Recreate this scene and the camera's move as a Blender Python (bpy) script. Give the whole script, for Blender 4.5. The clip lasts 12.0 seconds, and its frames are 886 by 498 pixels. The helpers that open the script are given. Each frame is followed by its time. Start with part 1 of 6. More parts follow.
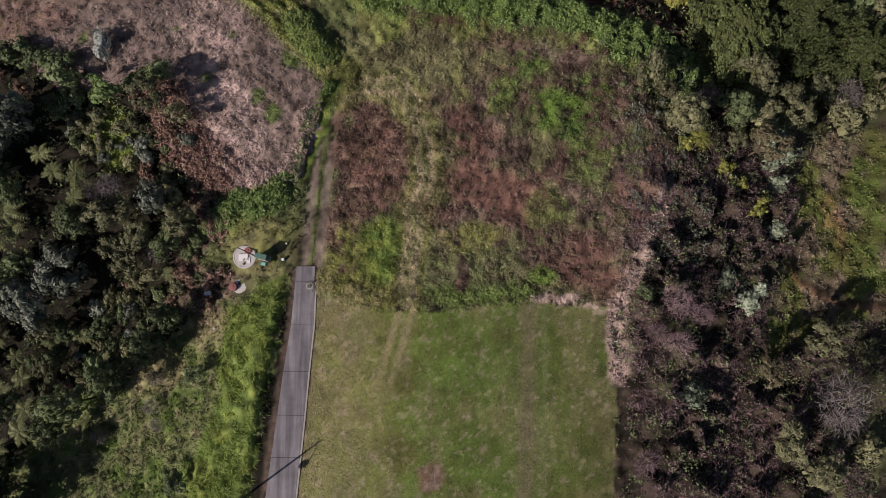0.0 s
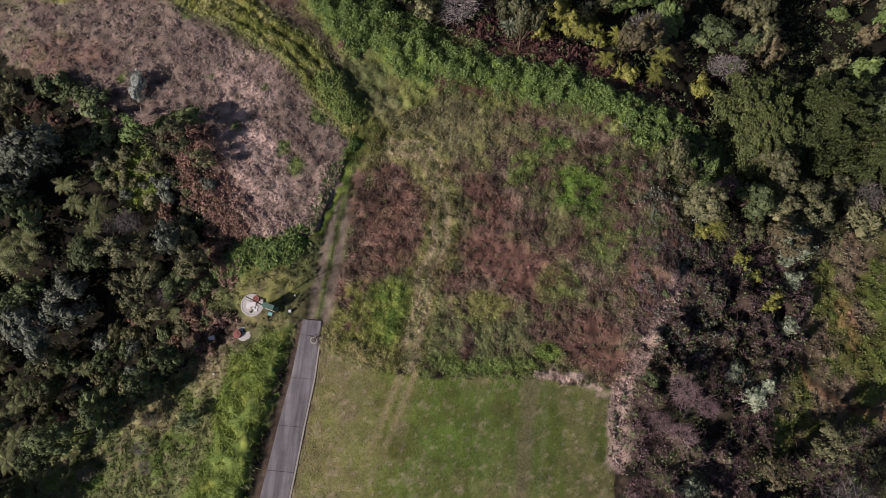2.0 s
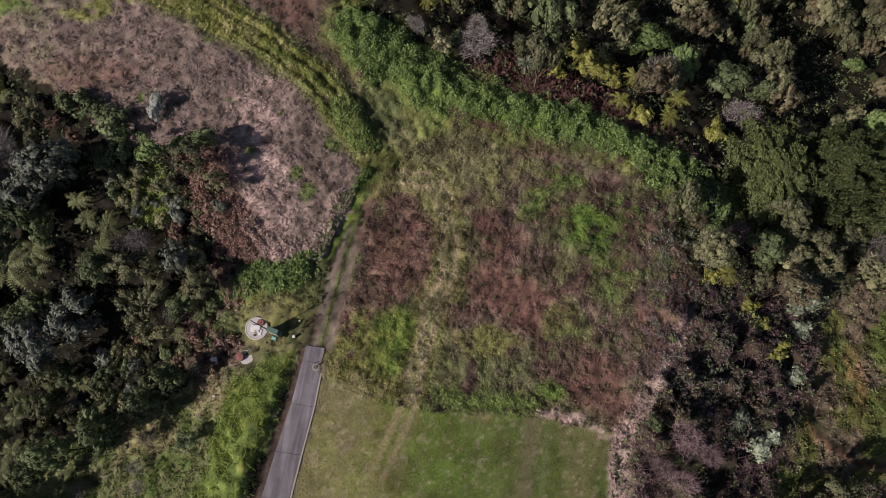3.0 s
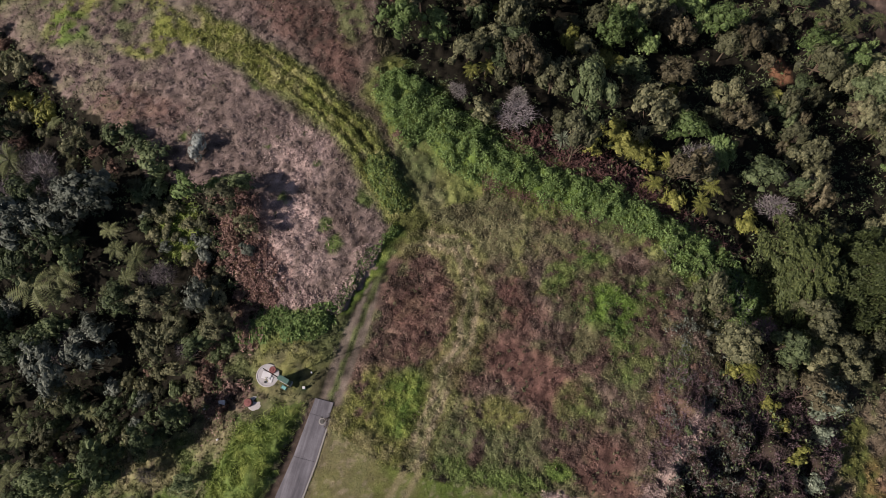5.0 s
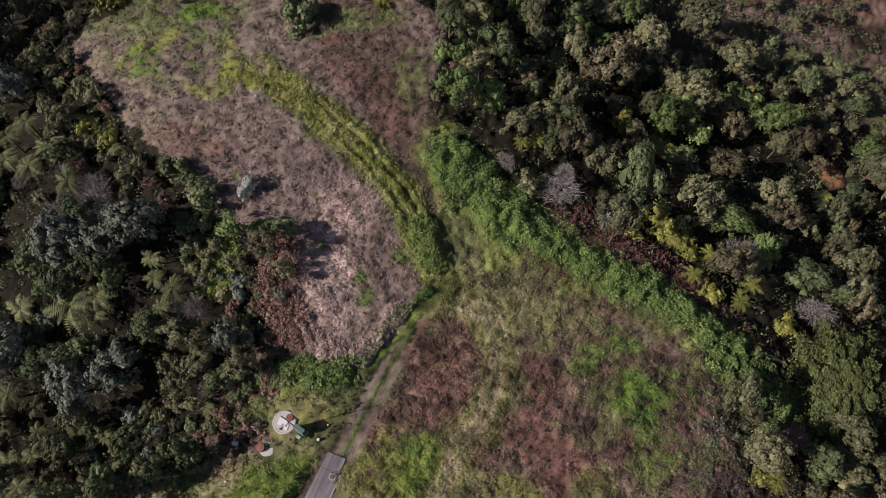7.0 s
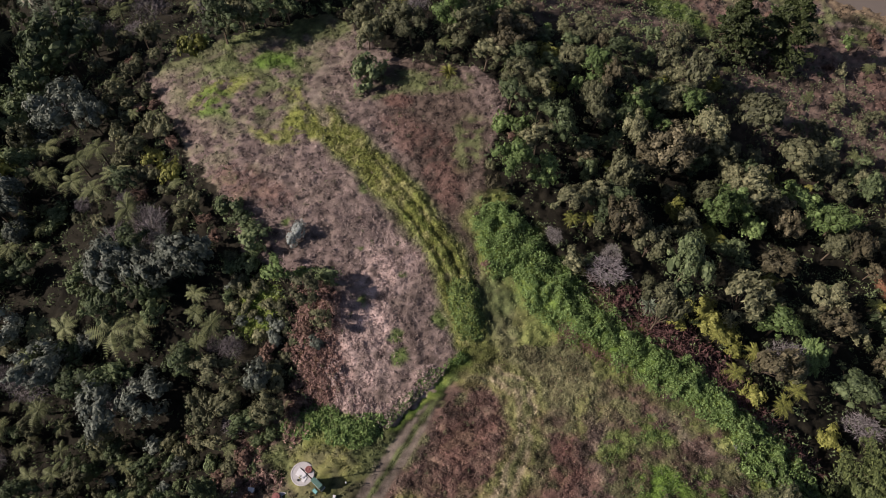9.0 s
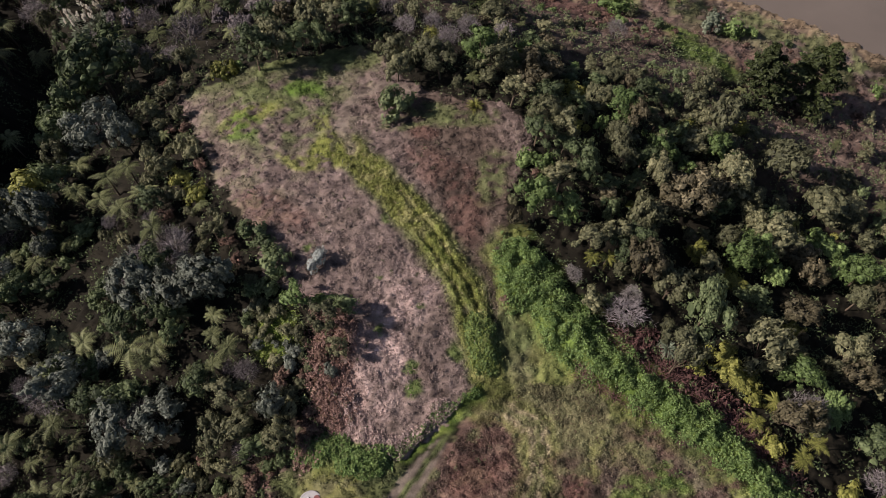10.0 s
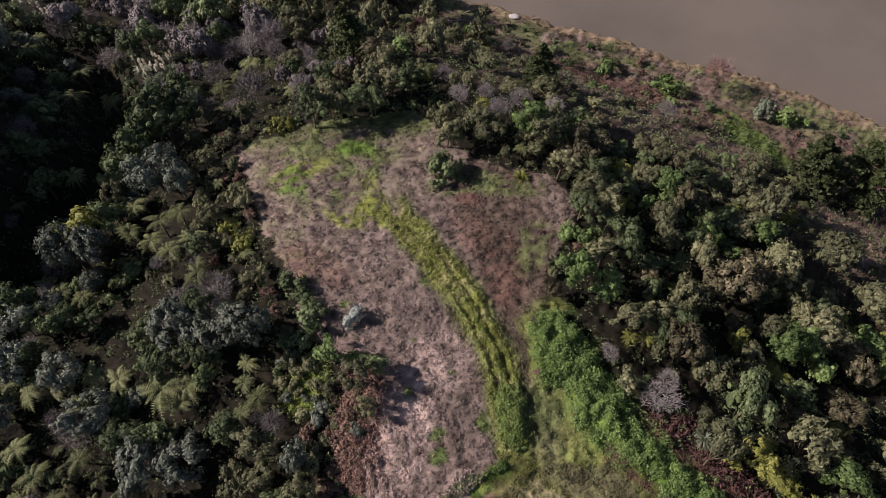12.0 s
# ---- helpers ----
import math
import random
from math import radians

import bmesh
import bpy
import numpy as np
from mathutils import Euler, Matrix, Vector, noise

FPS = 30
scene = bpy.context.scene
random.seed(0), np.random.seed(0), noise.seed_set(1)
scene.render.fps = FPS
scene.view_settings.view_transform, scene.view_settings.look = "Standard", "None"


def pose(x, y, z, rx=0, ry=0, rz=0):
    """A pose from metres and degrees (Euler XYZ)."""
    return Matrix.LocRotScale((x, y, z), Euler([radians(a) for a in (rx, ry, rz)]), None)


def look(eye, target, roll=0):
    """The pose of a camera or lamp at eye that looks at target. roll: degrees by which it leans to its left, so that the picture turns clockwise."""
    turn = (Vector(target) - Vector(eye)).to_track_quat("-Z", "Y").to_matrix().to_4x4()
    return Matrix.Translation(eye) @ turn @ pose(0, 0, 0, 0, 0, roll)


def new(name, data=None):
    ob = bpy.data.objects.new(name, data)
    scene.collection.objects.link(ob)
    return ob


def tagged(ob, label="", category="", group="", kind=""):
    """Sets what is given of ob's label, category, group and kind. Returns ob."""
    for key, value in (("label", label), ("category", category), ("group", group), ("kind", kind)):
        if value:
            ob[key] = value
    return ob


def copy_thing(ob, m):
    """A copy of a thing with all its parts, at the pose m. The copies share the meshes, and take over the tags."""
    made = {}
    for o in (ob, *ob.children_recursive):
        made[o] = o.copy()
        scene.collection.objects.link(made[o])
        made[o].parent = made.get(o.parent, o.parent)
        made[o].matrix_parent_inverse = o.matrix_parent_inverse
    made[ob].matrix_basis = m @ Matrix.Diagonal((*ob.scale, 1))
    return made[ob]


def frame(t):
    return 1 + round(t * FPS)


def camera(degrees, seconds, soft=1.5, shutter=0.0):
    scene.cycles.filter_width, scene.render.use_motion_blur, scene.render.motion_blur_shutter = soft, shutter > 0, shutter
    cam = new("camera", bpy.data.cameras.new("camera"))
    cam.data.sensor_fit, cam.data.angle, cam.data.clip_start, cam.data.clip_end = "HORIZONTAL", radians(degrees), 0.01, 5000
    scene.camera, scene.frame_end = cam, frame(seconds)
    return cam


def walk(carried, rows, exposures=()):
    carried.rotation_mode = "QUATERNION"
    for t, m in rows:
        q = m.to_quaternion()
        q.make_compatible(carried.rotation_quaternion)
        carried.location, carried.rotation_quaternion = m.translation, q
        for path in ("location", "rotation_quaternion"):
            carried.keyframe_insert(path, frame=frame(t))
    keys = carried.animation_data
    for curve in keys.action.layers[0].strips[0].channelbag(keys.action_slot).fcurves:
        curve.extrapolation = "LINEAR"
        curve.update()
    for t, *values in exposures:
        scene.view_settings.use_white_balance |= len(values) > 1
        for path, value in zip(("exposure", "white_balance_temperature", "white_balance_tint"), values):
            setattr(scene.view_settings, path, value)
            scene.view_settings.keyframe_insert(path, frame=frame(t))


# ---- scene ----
EXPOSURE = 0.78
cam = camera(66.0, 12.0, soft=0.4)
# seconds, place, heading, tilt, lean
ROWS = [
    (0.0, 0.000, 0.000, 89.975, -0.000, -82.017, -0.088),
    (0.5, 0.020, 0.503, 90.073, 1.265, -80.962, -0.058),
    (1.0, 0.018, 1.015, 90.163, 2.554, -79.901, -0.032),
    (1.5, -0.004, 1.541, 90.238, 3.852, -78.847, -0.003),
    (2.0, -0.050, 2.074, 90.292, 5.190, -77.811, 0.041),
    (2.5, -0.119, 2.598, 90.336, 6.538, -76.788, 0.085),
    (3.0, -0.219, 3.089, 90.392, 7.924, -75.741, 0.118),
    (5.0, -0.887, 4.821, 90.751, 13.977, -71.485, 0.099),
    (5.5, -1.126, 5.192, 90.881, 15.652, -70.403, 0.093),
    (6.0, -1.406, 5.516, 91.034, 17.420, -69.294, 0.124),
    (6.5, -1.709, 5.800, 91.185, 19.201, -68.173, 0.158),
    (7.0, -2.012, 6.048, 91.326, 20.997, -67.031, 0.203),
    (9.0, -3.264, 6.841, 91.863, 28.182, -62.374, 0.141),
    (9.5, -3.526, 7.002, 92.012, 29.880, -61.185, 0.069),
    (10.0, -3.717, 7.144, 92.172, 31.329, -59.970, -0.034),
    (10.5, -3.862, 7.264, 92.341, 32.762, -58.737, -0.141),
    (11.0, -3.976, 7.369, 92.517, 34.211, -57.472, -0.250),
    (11.5, -4.074, 7.467, 92.695, 35.678, -56.225, -0.350),
    (12.0, -4.172, 7.568, 92.873, 37.147, -54.946, -0.451),
]
walk(cam, [(t, pose(x, y, z, 90 + tilt, 0, head) @ pose(0, 0, 0, 0, 0, lean)) for t, x, y, z, head, tilt, lean in ROWS],
     exposures=[(0.0, EXPOSURE - 0.04, 7050, 18), (6.0, EXPOSURE + 0.02, 6950, 18), (12.0, EXPOSURE + 0.24, 6950, 19)])

# world and sun
SUN_FROM = Vector((-0.809, -0.588, 0.727)).normalized()
world = bpy.data.worlds.new("sky")
scene.world = world
world.use_nodes = True
sky = world.node_tree.nodes.new("ShaderNodeTexSky")
sky.sky_type, sky.sun_disc = "NISHITA", False
sky.sun_elevation = math.asin(SUN_FROM.z)
sky.sun_rotation = math.atan2(SUN_FROM.x, SUN_FROM.y)
back = world.node_tree.nodes["Background"]
back.inputs["Strength"].default_value = 0.042
world.node_tree.links.new(sky.outputs[0], back.inputs[0])
sun = new("sun", bpy.data.lights.new("sun", "SUN"))
sun.data.energy, sun.data.angle, sun.data.color = 3.6, radians(0.53), (1.0, 0.95, 0.88)
sun.matrix_world = look(SUN_FROM * 300, (0, 0, 0))


# materials
def graph(name, rough=0.8, spec=0.3):
    m = bpy.data.materials.new(name)
    m.use_nodes = True
    t = m.node_tree
    b = t.nodes["Principled BSDF"]
    b.inputs["Roughness"].default_value = rough
    b.inputs["Specular IOR Level"].default_value = spec
    return m, t, b


def node(t, kind, **values):
    n = t.nodes.new("ShaderNode" + kind)
    for k, v in values.items():
        n.inputs[k.replace("_", " ")].default_value = v
    return n


def ramp(t, fac, stops):
    r = t.nodes.new("ShaderNodeValToRGB")
    while len(r.color_ramp.elements) < len(stops):
        r.color_ramp.elements.new(0.5)
    for e, (p, c) in zip(r.color_ramp.elements, stops):
        e.position, e.color = p, (*c, 1)
    t.links.new(fac, r.inputs[0])
    return r.outputs[0]


def mix(t, fac, a, b, kind="MIX"):
    m = t.nodes.new("ShaderNodeMix")
    m.data_type, m.blend_type = "RGBA", kind
    for sock, v in ((m.inputs[0], fac), (m.inputs[6], a), (m.inputs[7], b)):
        if isinstance(v, (int, float)):
            sock.default_value = v
        elif isinstance(v, tuple):
            sock.default_value = (*v, 1)
        else:
            t.links.new(v, sock)
    return m.outputs[2]


def noise_of(t, scale, detail=4.0, rough=0.6, vector=None):
    n = node(t, "TexNoise", Scale=scale, Detail=detail, Roughness=rough)
    if vector is None:
        vector = t.nodes.new("ShaderNodeNewGeometry").outputs["Position"]
    t.links.new(vector, n.inputs["Vector"])
    return n.outputs[0]


def bump(t, b, height, strength=0.5, distance=0.05):
    n = node(t, "Bump", Strength=strength, Distance=distance)
    t.links.new(height, n.inputs["Height"])
    t.links.new(n.outputs[0], b.inputs["Normal"])


def foliage(name, dark, mid, light, rough=0.65, through_light=0.14):
    """Leaves: one tint per plant, a spread from leaf to leaf, and some light passing through."""
    m, t, b = graph(name, rough, 0.22)
    one = t.nodes.new("ShaderNodeObjectInfo").outputs["Random"]
    leaf = t.nodes.new("ShaderNodeNewGeometry").outputs["Random Per Island"]
    spread = node(t, "Math")
    spread.operation = "MULTIPLY_ADD"
    t.links.new(leaf, spread.inputs[0])
    spread.inputs[1].default_value = 0.52
    half = node(t, "Math")
    half.operation = "MULTIPLY"
    half.inputs[1].default_value = 0.48
    t.links.new(one, half.inputs[0])
    t.links.new(half.outputs[0], spread.inputs[2])
    low = tuple(v * 0.7 for v in dark)
    c = ramp(t, spread.outputs[0], [(0.05, low), (0.52, mid), (0.95, tuple(v * 1.25 for v in light))])
    t.links.new(c, b.inputs["Base Color"])
    tl = node(t, "BsdfTranslucent")
    t.links.new(c, tl.inputs[0])
    mx = node(t, "MixShader", Fac=through_light)
    t.links.new(b.outputs[0], mx.inputs[1])
    t.links.new(tl.outputs[0], mx.inputs[2])
    t.links.new(mx.outputs[0], t.nodes["Material Output"].inputs[0])
    return m


def plain(name, colour, rough=0.7, spec=0.3, scale=3.0, depth=0.35, metal=0.0):
    """A painted, woody or stony surface with stains and a fine grain."""
    m, t, b = graph(name, rough, spec)
    b.inputs["Metallic"].default_value = metal
    pos = t.nodes.new("ShaderNodeTexCoord").outputs["Object"]
    a = noise_of(t, scale, 5, 0.65, pos)
    f = noise_of(t, scale * 9, 3, 0.6, pos)
    dark = tuple(v * (1 - depth) for v in colour)
    light = tuple(min(1, v * (1 + depth * 0.6)) for v in colour)
    c = ramp(t, a, [(0.3, dark), (0.5, colour), (0.72, light)])
    c = mix(t, 0.35, c, ramp(t, f, [(0.3, dark), (0.7, light)]))
    t.links.new(c, b.inputs["Base Color"])
    bump(t, b, f, 0.35, 0.02)
    return m


MAT = {
    "dark": foliage("dark_leaves", (0.037, 0.051, 0.027), (0.073, 0.099, 0.045), (0.138, 0.168, 0.081)),
    "olive": foliage("olive_leaves", (0.050, 0.054, 0.031), (0.100, 0.104, 0.057), (0.194, 0.188, 0.105)),
    "brown": foliage("bronze_leaves", (0.044, 0.039, 0.024), (0.090, 0.079, 0.047), (0.160, 0.137, 0.085)),
    "bright": foliage("bright_leaves", (0.048, 0.075, 0.025), (0.100, 0.152, 0.051), (0.194, 0.263, 0.100)),
    "yellow": foliage("yellow_green_leaves", (0.092, 0.099, 0.025), (0.172, 0.178, 0.045), (0.276, 0.270, 0.084)),
    "grey": foliage("grey_green_leaves", (0.082, 0.10, 0.07), (0.16, 0.19, 0.135), (0.27, 0.31, 0.235)),
    "fern": foliage("fern_fronds", (0.044, 0.052, 0.021), (0.086, 0.098, 0.040), (0.156, 0.166, 0.080)),
    "pine": foliage("conifer_needles", (0.020, 0.028, 0.010), (0.042, 0.056, 0.019), (0.084, 0.102, 0.036), 0.65, 0.08),
    "twig": foliage("bare_twigs", (0.076, 0.067, 0.067), (0.133, 0.118, 0.118), (0.209, 0.190, 0.186), 0.8, 0.0),
    "sage": foliage("sage_leaves", (0.051, 0.061, 0.048), (0.105, 0.119, 0.096), (0.189, 0.209, 0.176)),
    "silver": foliage("silver_leaves", (0.19, 0.21, 0.20), (0.30, 0.325, 0.31), (0.42, 0.45, 0.43)),
    "grass": foliage("long_grass_blades", (0.060, 0.095, 0.018), (0.135, 0.190, 0.040), (0.24, 0.29, 0.085), 0.6, 0.2),
    "mauve": foliage("mauve_twigs", (0.084, 0.074, 0.078), (0.147, 0.128, 0.134), (0.231, 0.205, 0.210), 0.85, 0.0),
    "bramble": foliage("bramble_canes", (0.068, 0.044, 0.050), (0.125, 0.083, 0.092), (0.205, 0.145, 0.155), 0.8, 0.0),
    "red": foliage("red_leaves", (0.10, 0.052, 0.05), (0.17, 0.095, 0.09), (0.26, 0.16, 0.15)),
    "creeper": foliage("creeper_leaves", (0.050, 0.085, 0.026), (0.100, 0.162, 0.050), (0.20, 0.275, 0.107)),
    "straw": foliage("dead_bracken", (0.16, 0.115, 0.105), (0.28, 0.205, 0.19), (0.36, 0.275, 0.258), 0.85, 0.1),
    "rust": foliage("rust_ferns", (0.13, 0.075, 0.064), (0.25, 0.155, 0.132), (0.38, 0.265, 0.235), 0.8, 0.1),
    "umber": foliage("russet_leaves", (0.05, 0.03, 0.024), (0.115, 0.07, 0.054), (0.18, 0.118, 0.092), 0.8, 0.1),
    "redcane": foliage("red_canes", (0.05, 0.025, 0.024), (0.09, 0.045, 0.042), (0.14, 0.08, 0.075), 0.8, 0.0),
    "plume": foliage("white_plumes", (0.5, 0.47, 0.40), (0.62, 0.58, 0.5), (0.7, 0.66, 0.6), 0.8, 0.3),
    "bark": plain("bark", (0.10, 0.075, 0.055), 0.9, 0.2, 2.5),
    "greybark": plain("grey_bark", (0.26, 0.24, 0.225), 0.9, 0.2, 2.5),
}


# ---- land ----
CREST = [(0, -90, 1, 27), (2, -30, 0.3, 26), (2, 8, 0, 26), (2, 24, 0, 25), (-10, 38, 0.3, 17), (-26, 47, 3.5, 18), (-42, 57, 6.0, 21), (-54, 67, 6.0, 21), (-60, 73, 4.5, 15)]

GORGE = [(-150, 62), (-124, 50), (-112, 38), (-106, 24), (-104, 8)]


def smooth(a, b, x):
    t = np.clip((x - a) / (b - a), 0, 1)
    return t * t * (3 - 2 * t)


def crest(x, y):
    """Distance beyond the ridge's shoulder, and its height there."""
    best = np.full(np.shape(x), 1e9)
    found = []
    for (ax, ay, az, aw), (bx, by, bz, bw) in zip(CREST, CREST[1:]):
        dx, dy = bx - ax, by - ay
        s = np.clip(((x - ax) * dx + (y - ay) * dy) / (dx * dx + dy * dy), 0, 1)
        d = np.hypot(x - ax - s * dx, y - ay - s * dy) - (aw + s * (bw - aw))
        found.append((d, az + s * (bz - az)))
        best = np.minimum(best, d)
    share = [np.exp((best - d) / 2.5) for d, _ in found]
    top = sum(w * h for w, (_, h) in zip(share, found)) / sum(share)
    return best, top


def shore(x, y):
    """Distance inland from the river's edge."""
    edge = np.interp(x, [-220, -128, -106, -87, -66, -35, -15, 10, 80], [330, 250, 146, 149.5, 154.5, 160, 165.3, 165.6, 160])
    return edge - y + 0.6 * np.sin(x * 0.21 + 1) + 0.5 * np.sin(x * 0.53) + 0.35 * np.sin(x * 1.3 + 0.3 * y)


def land(x, y):
    x, y = np.asarray(x, float), np.asarray(y, float)
    d, top = crest(x, y)
    d = np.maximum(d, 0)
    floor_level = np.maximum(-13 - 7 * smooth(40, 110, y) - 9 * smooth(-15, 10, x) * smooth(30, 60, y), -23)
    fall = np.maximum(top - floor_level, 3)
    z = top - fall * (1 - np.exp(-(d * 0.48 / fall) ** 1.25))
    z = z + 40 * smooth(72, 114, -x - 0.5 * y - 26 + 5 * np.sin(y * 0.07)) * smooth(42, 18, y)
    z = z + 10 * smooth(60, 140, x) * smooth(120, 40, y)
    for (ax, ay), (bx, by) in zip(GORGE, GORGE[1:]):
        s = np.clip(((x - ax) * (bx - ax) + (y - ay) * (by - ay)) / ((bx - ax) ** 2 + (by - ay) ** 2), 0, 1)
        z = np.minimum(z, -19 + 1.7 * np.maximum(np.hypot(x - ax - s * (bx - ax), y - ay - s * (by - ay)) - 2, 0))
    inland = shore(x, y)
    bank = -25 + 0.5 * np.clip(inland, -8, 2) + 0.035 * np.clip(inland - 2, 0, 400)
    k = smooth(0, 60, inland)
    return np.where(inland > 60, z, bank * (1 - k) + np.maximum(z, bank) * k)


# ---- ground ----
def lattice(i, j, seed):
    v = np.sin(i * 127.1 + j * 311.7 + seed * 74.7) * 43758.5453
    return v - np.floor(v)


def grain(x, y, size, seed=0, octaves=3):
    """Smooth noise between 0 and 1 with features of that size in metres."""
    out, amp, total = 0.0, 1.0, 0.0
    for k in range(octaves):
        c, s = math.cos(0.6 + seed + 1.1 * k), math.sin(0.6 + seed + 1.1 * k)
        u, v = (x * c - y * s) / size + seed * 3.7, (x * s + y * c) / size - seed * 1.9
        i, j = np.floor(u), np.floor(v)
        a, b = u - i, v - j
        a, b = a * a * (3 - 2 * a), b * b * (3 - 2 * b)
        w = seed + 11 * k
        out = out + amp * ((lattice(i, j, w) * (1 - a) + lattice(i + 1, j, w) * a) * (1 - b) + (lattice(i, j + 1, w) * (1 - a) + lattice(i + 1, j + 1, w) * a) * b)
        total, amp, size = total + amp, amp * 0.55, size * 0.47
    return out / total


def inside(x, y, poly):
    hit = np.zeros(np.shape(x), bool)
    for (ax, ay), (bx, by) in zip(poly, poly[1:] + poly[:1]):
        cross = (ay > y) != (by > y)
        hit ^= cross & (x < (bx - ax) * (y - ay) / ((by - ay) or 1e-9) + ax)
    return hit


def along(x, y, line):
    """Distance to a line of points, and how far along it (0 to 1)."""
    best, where = np.full(np.shape(x), 1e9), np.zeros(np.shape(x))
    n = len(line) - 1
    for k, ((ax, ay), (bx, by)) in enumerate(zip(line, line[1:])):
        dx, dy = bx - ax, by - ay
        s = np.clip(((x - ax) * dx + (y - ay) * dy) / (dx * dx + dy * dy), 0, 1)
        d = np.hypot(x - ax - s * dx, y - ay - s * dy)
        where = np.where(d < best, (k + s) / n, where)
        best = np.minimum(best, d)
    return best, where


def spot(x, y, cx, cy, rx, ry, turn=0.0):
    c, s = math.cos(radians(turn)), math.sin(radians(turn))
    u, v = (x - cx) * c + (y - cy) * s, (y - cy) * c - (x - cx) * s
    return 1 - smooth(0.6, 1.15, np.hypot(u / rx, v / ry))


LAWN = [(-16.6, 7.3), (-9.3, 4.9), (-1.8, 4.2), (10.9, 5.6), (22.0, 4.7), (22.4, -6.5), (21.5, -19.3), (20, -90), (-24, -90), (-18.4, -19.3), (-16.7, 3.7)]
PAD = [(-16.6, 7.0), (-15.3, 30), (-13, 36), (-10, 40), (-4, 44.5), (6, 44.4), (16, 44.4), (22, 42), (29, 34), (33, 26), (29.5, 14.6), (23, 4.6), (10.9, 5.4), (-1.8, 4.1), (-9.3, 4.8)]
RIDGE = [(-88, 54), (-76, 65), (-64, 79), (-58.9, 78), (-52.3, 75), (-42, 76), (-36, 79), (-29, 78.5), (-26.4, 70.4), (-26.5, 63.6), (-23, 58), (-21.5, 51.5), (-14.5, 40), (-16.5, 32), (-19.5, 22), (-29, 20.5), (-34.3, 22), (-33.5, 31.5), (-38.8, 33), (-50, 32.5), (-57, 38.5), (-69, 44)]
LEFT_GRASS = [(-19.6, 16), (-27, 15.5), (-30, 7), (-37.7, 1.6), (-46, -2.3), (-56, -8.6), (-62, -19.5), (-60, -60), (-24, -60), (-24.7, -19.3), (-21, 3.7)]
MEADOW = [(49.3, 14.5), (52, 25), (58, 32), (80, 34), (90, 0), (64, 3.5), (58.4, 3.5), (50.9, 0.7), (44.1, -2.8), (44.6, 3.9)]
DRIVE_LEFT = [(-19.4, 10.4), (-19.8, 3.7), (-20.6, -2.1), (-21.4, -9.3), (-22.5, -19.2), (-24.4, -36), (-27, -58), (-31, -90)]
DRIVE_RIGHT = [(-16.7, 10.4), (-16.7, 3.7), (-17.3, -3.6), (-17.8, -10.8), (-18.5, -19.3), (-20.2, -36), (-22.8, -58), (-26.8, -90)]
RUT_A = [(-18.4, 10.6), (-17.9, 17.3), (-17.0, 24.4), (-16.1, 29.1), (-14.4, 34.5)]
RUT_B = [(-16.5, 10.6), (-16.1, 17.4), (-15.6, 23.6), (-15.1, 29.0), (-14.0, 34.5)]
YELLOW_TRACK = [(-52, 57.5), (-42.2, 54.6), (-32.4, 51.1), (-24.1, 46.6), (-19.2, 42.3), (-16.2, 39.0)]
BARE_TRACK = [(-51.5, 57.6), (-55.4, 60.3), (-57.7, 64.3), (-57.6, 68.3), (-55.1, 71.7), (-50.4, 73.0)]
LANE = [(-13.9, 33.7), (-10.4, 36.0), (-5.7, 35.2), (-3.2, 29.9), (-2.4, 23.6), (-3.5, 15.8), (-4.7, 9.7), (-5.4, 4.8)]
HEDGE = [(-20.3, 55.6), (-16.6, 52.8), (-9.8, 50.6), (-2.1, 48.4), (5.9, 47.3), (13.6, 46.3), (22.5, 44.5), (30.1, 41.2), (34.5, 37.5)]
JUNCTION = [(-23, 60), (-9.5, 51), (-3, 47), (-3, 42), (-12, 36), (-16, 30), (-22, 40), (-24, 50)]
VIEW = [(-76, -34), (64, -30), (72, 55), (58, 104), (38, 142), (6, 188), (-32, 168), (-100, 150), (-150, 112), (-205, 80), (-215, 40), (-90, -18)]
PALE_STRIP = [(30.5, 21), (28.6, 16.5), (24.8, 8.9), (22.9, 3.5), (22.8, -4)]

COVER = {
    # floor: litter with the trees' shade put into its colour, also laid as blotches
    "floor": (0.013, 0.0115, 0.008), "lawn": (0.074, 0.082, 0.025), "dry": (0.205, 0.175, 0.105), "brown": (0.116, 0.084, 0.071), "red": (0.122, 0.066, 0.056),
    "tan": (0.170, 0.130, 0.116), "turf": (0.055, 0.069, 0.020), "pale": (0.40, 0.30, 0.282), "green": (0.075, 0.125, 0.026), "lime": (0.165, 0.180, 0.050), "dirt": (0.150, 0.122, 0.105),
    "clay": (0.25, 0.125, 0.075), "mud": (0.17, 0.125, 0.085), "weeds": (0.095, 0.112, 0.048), "mauve": (0.152, 0.114, 0.107),
}


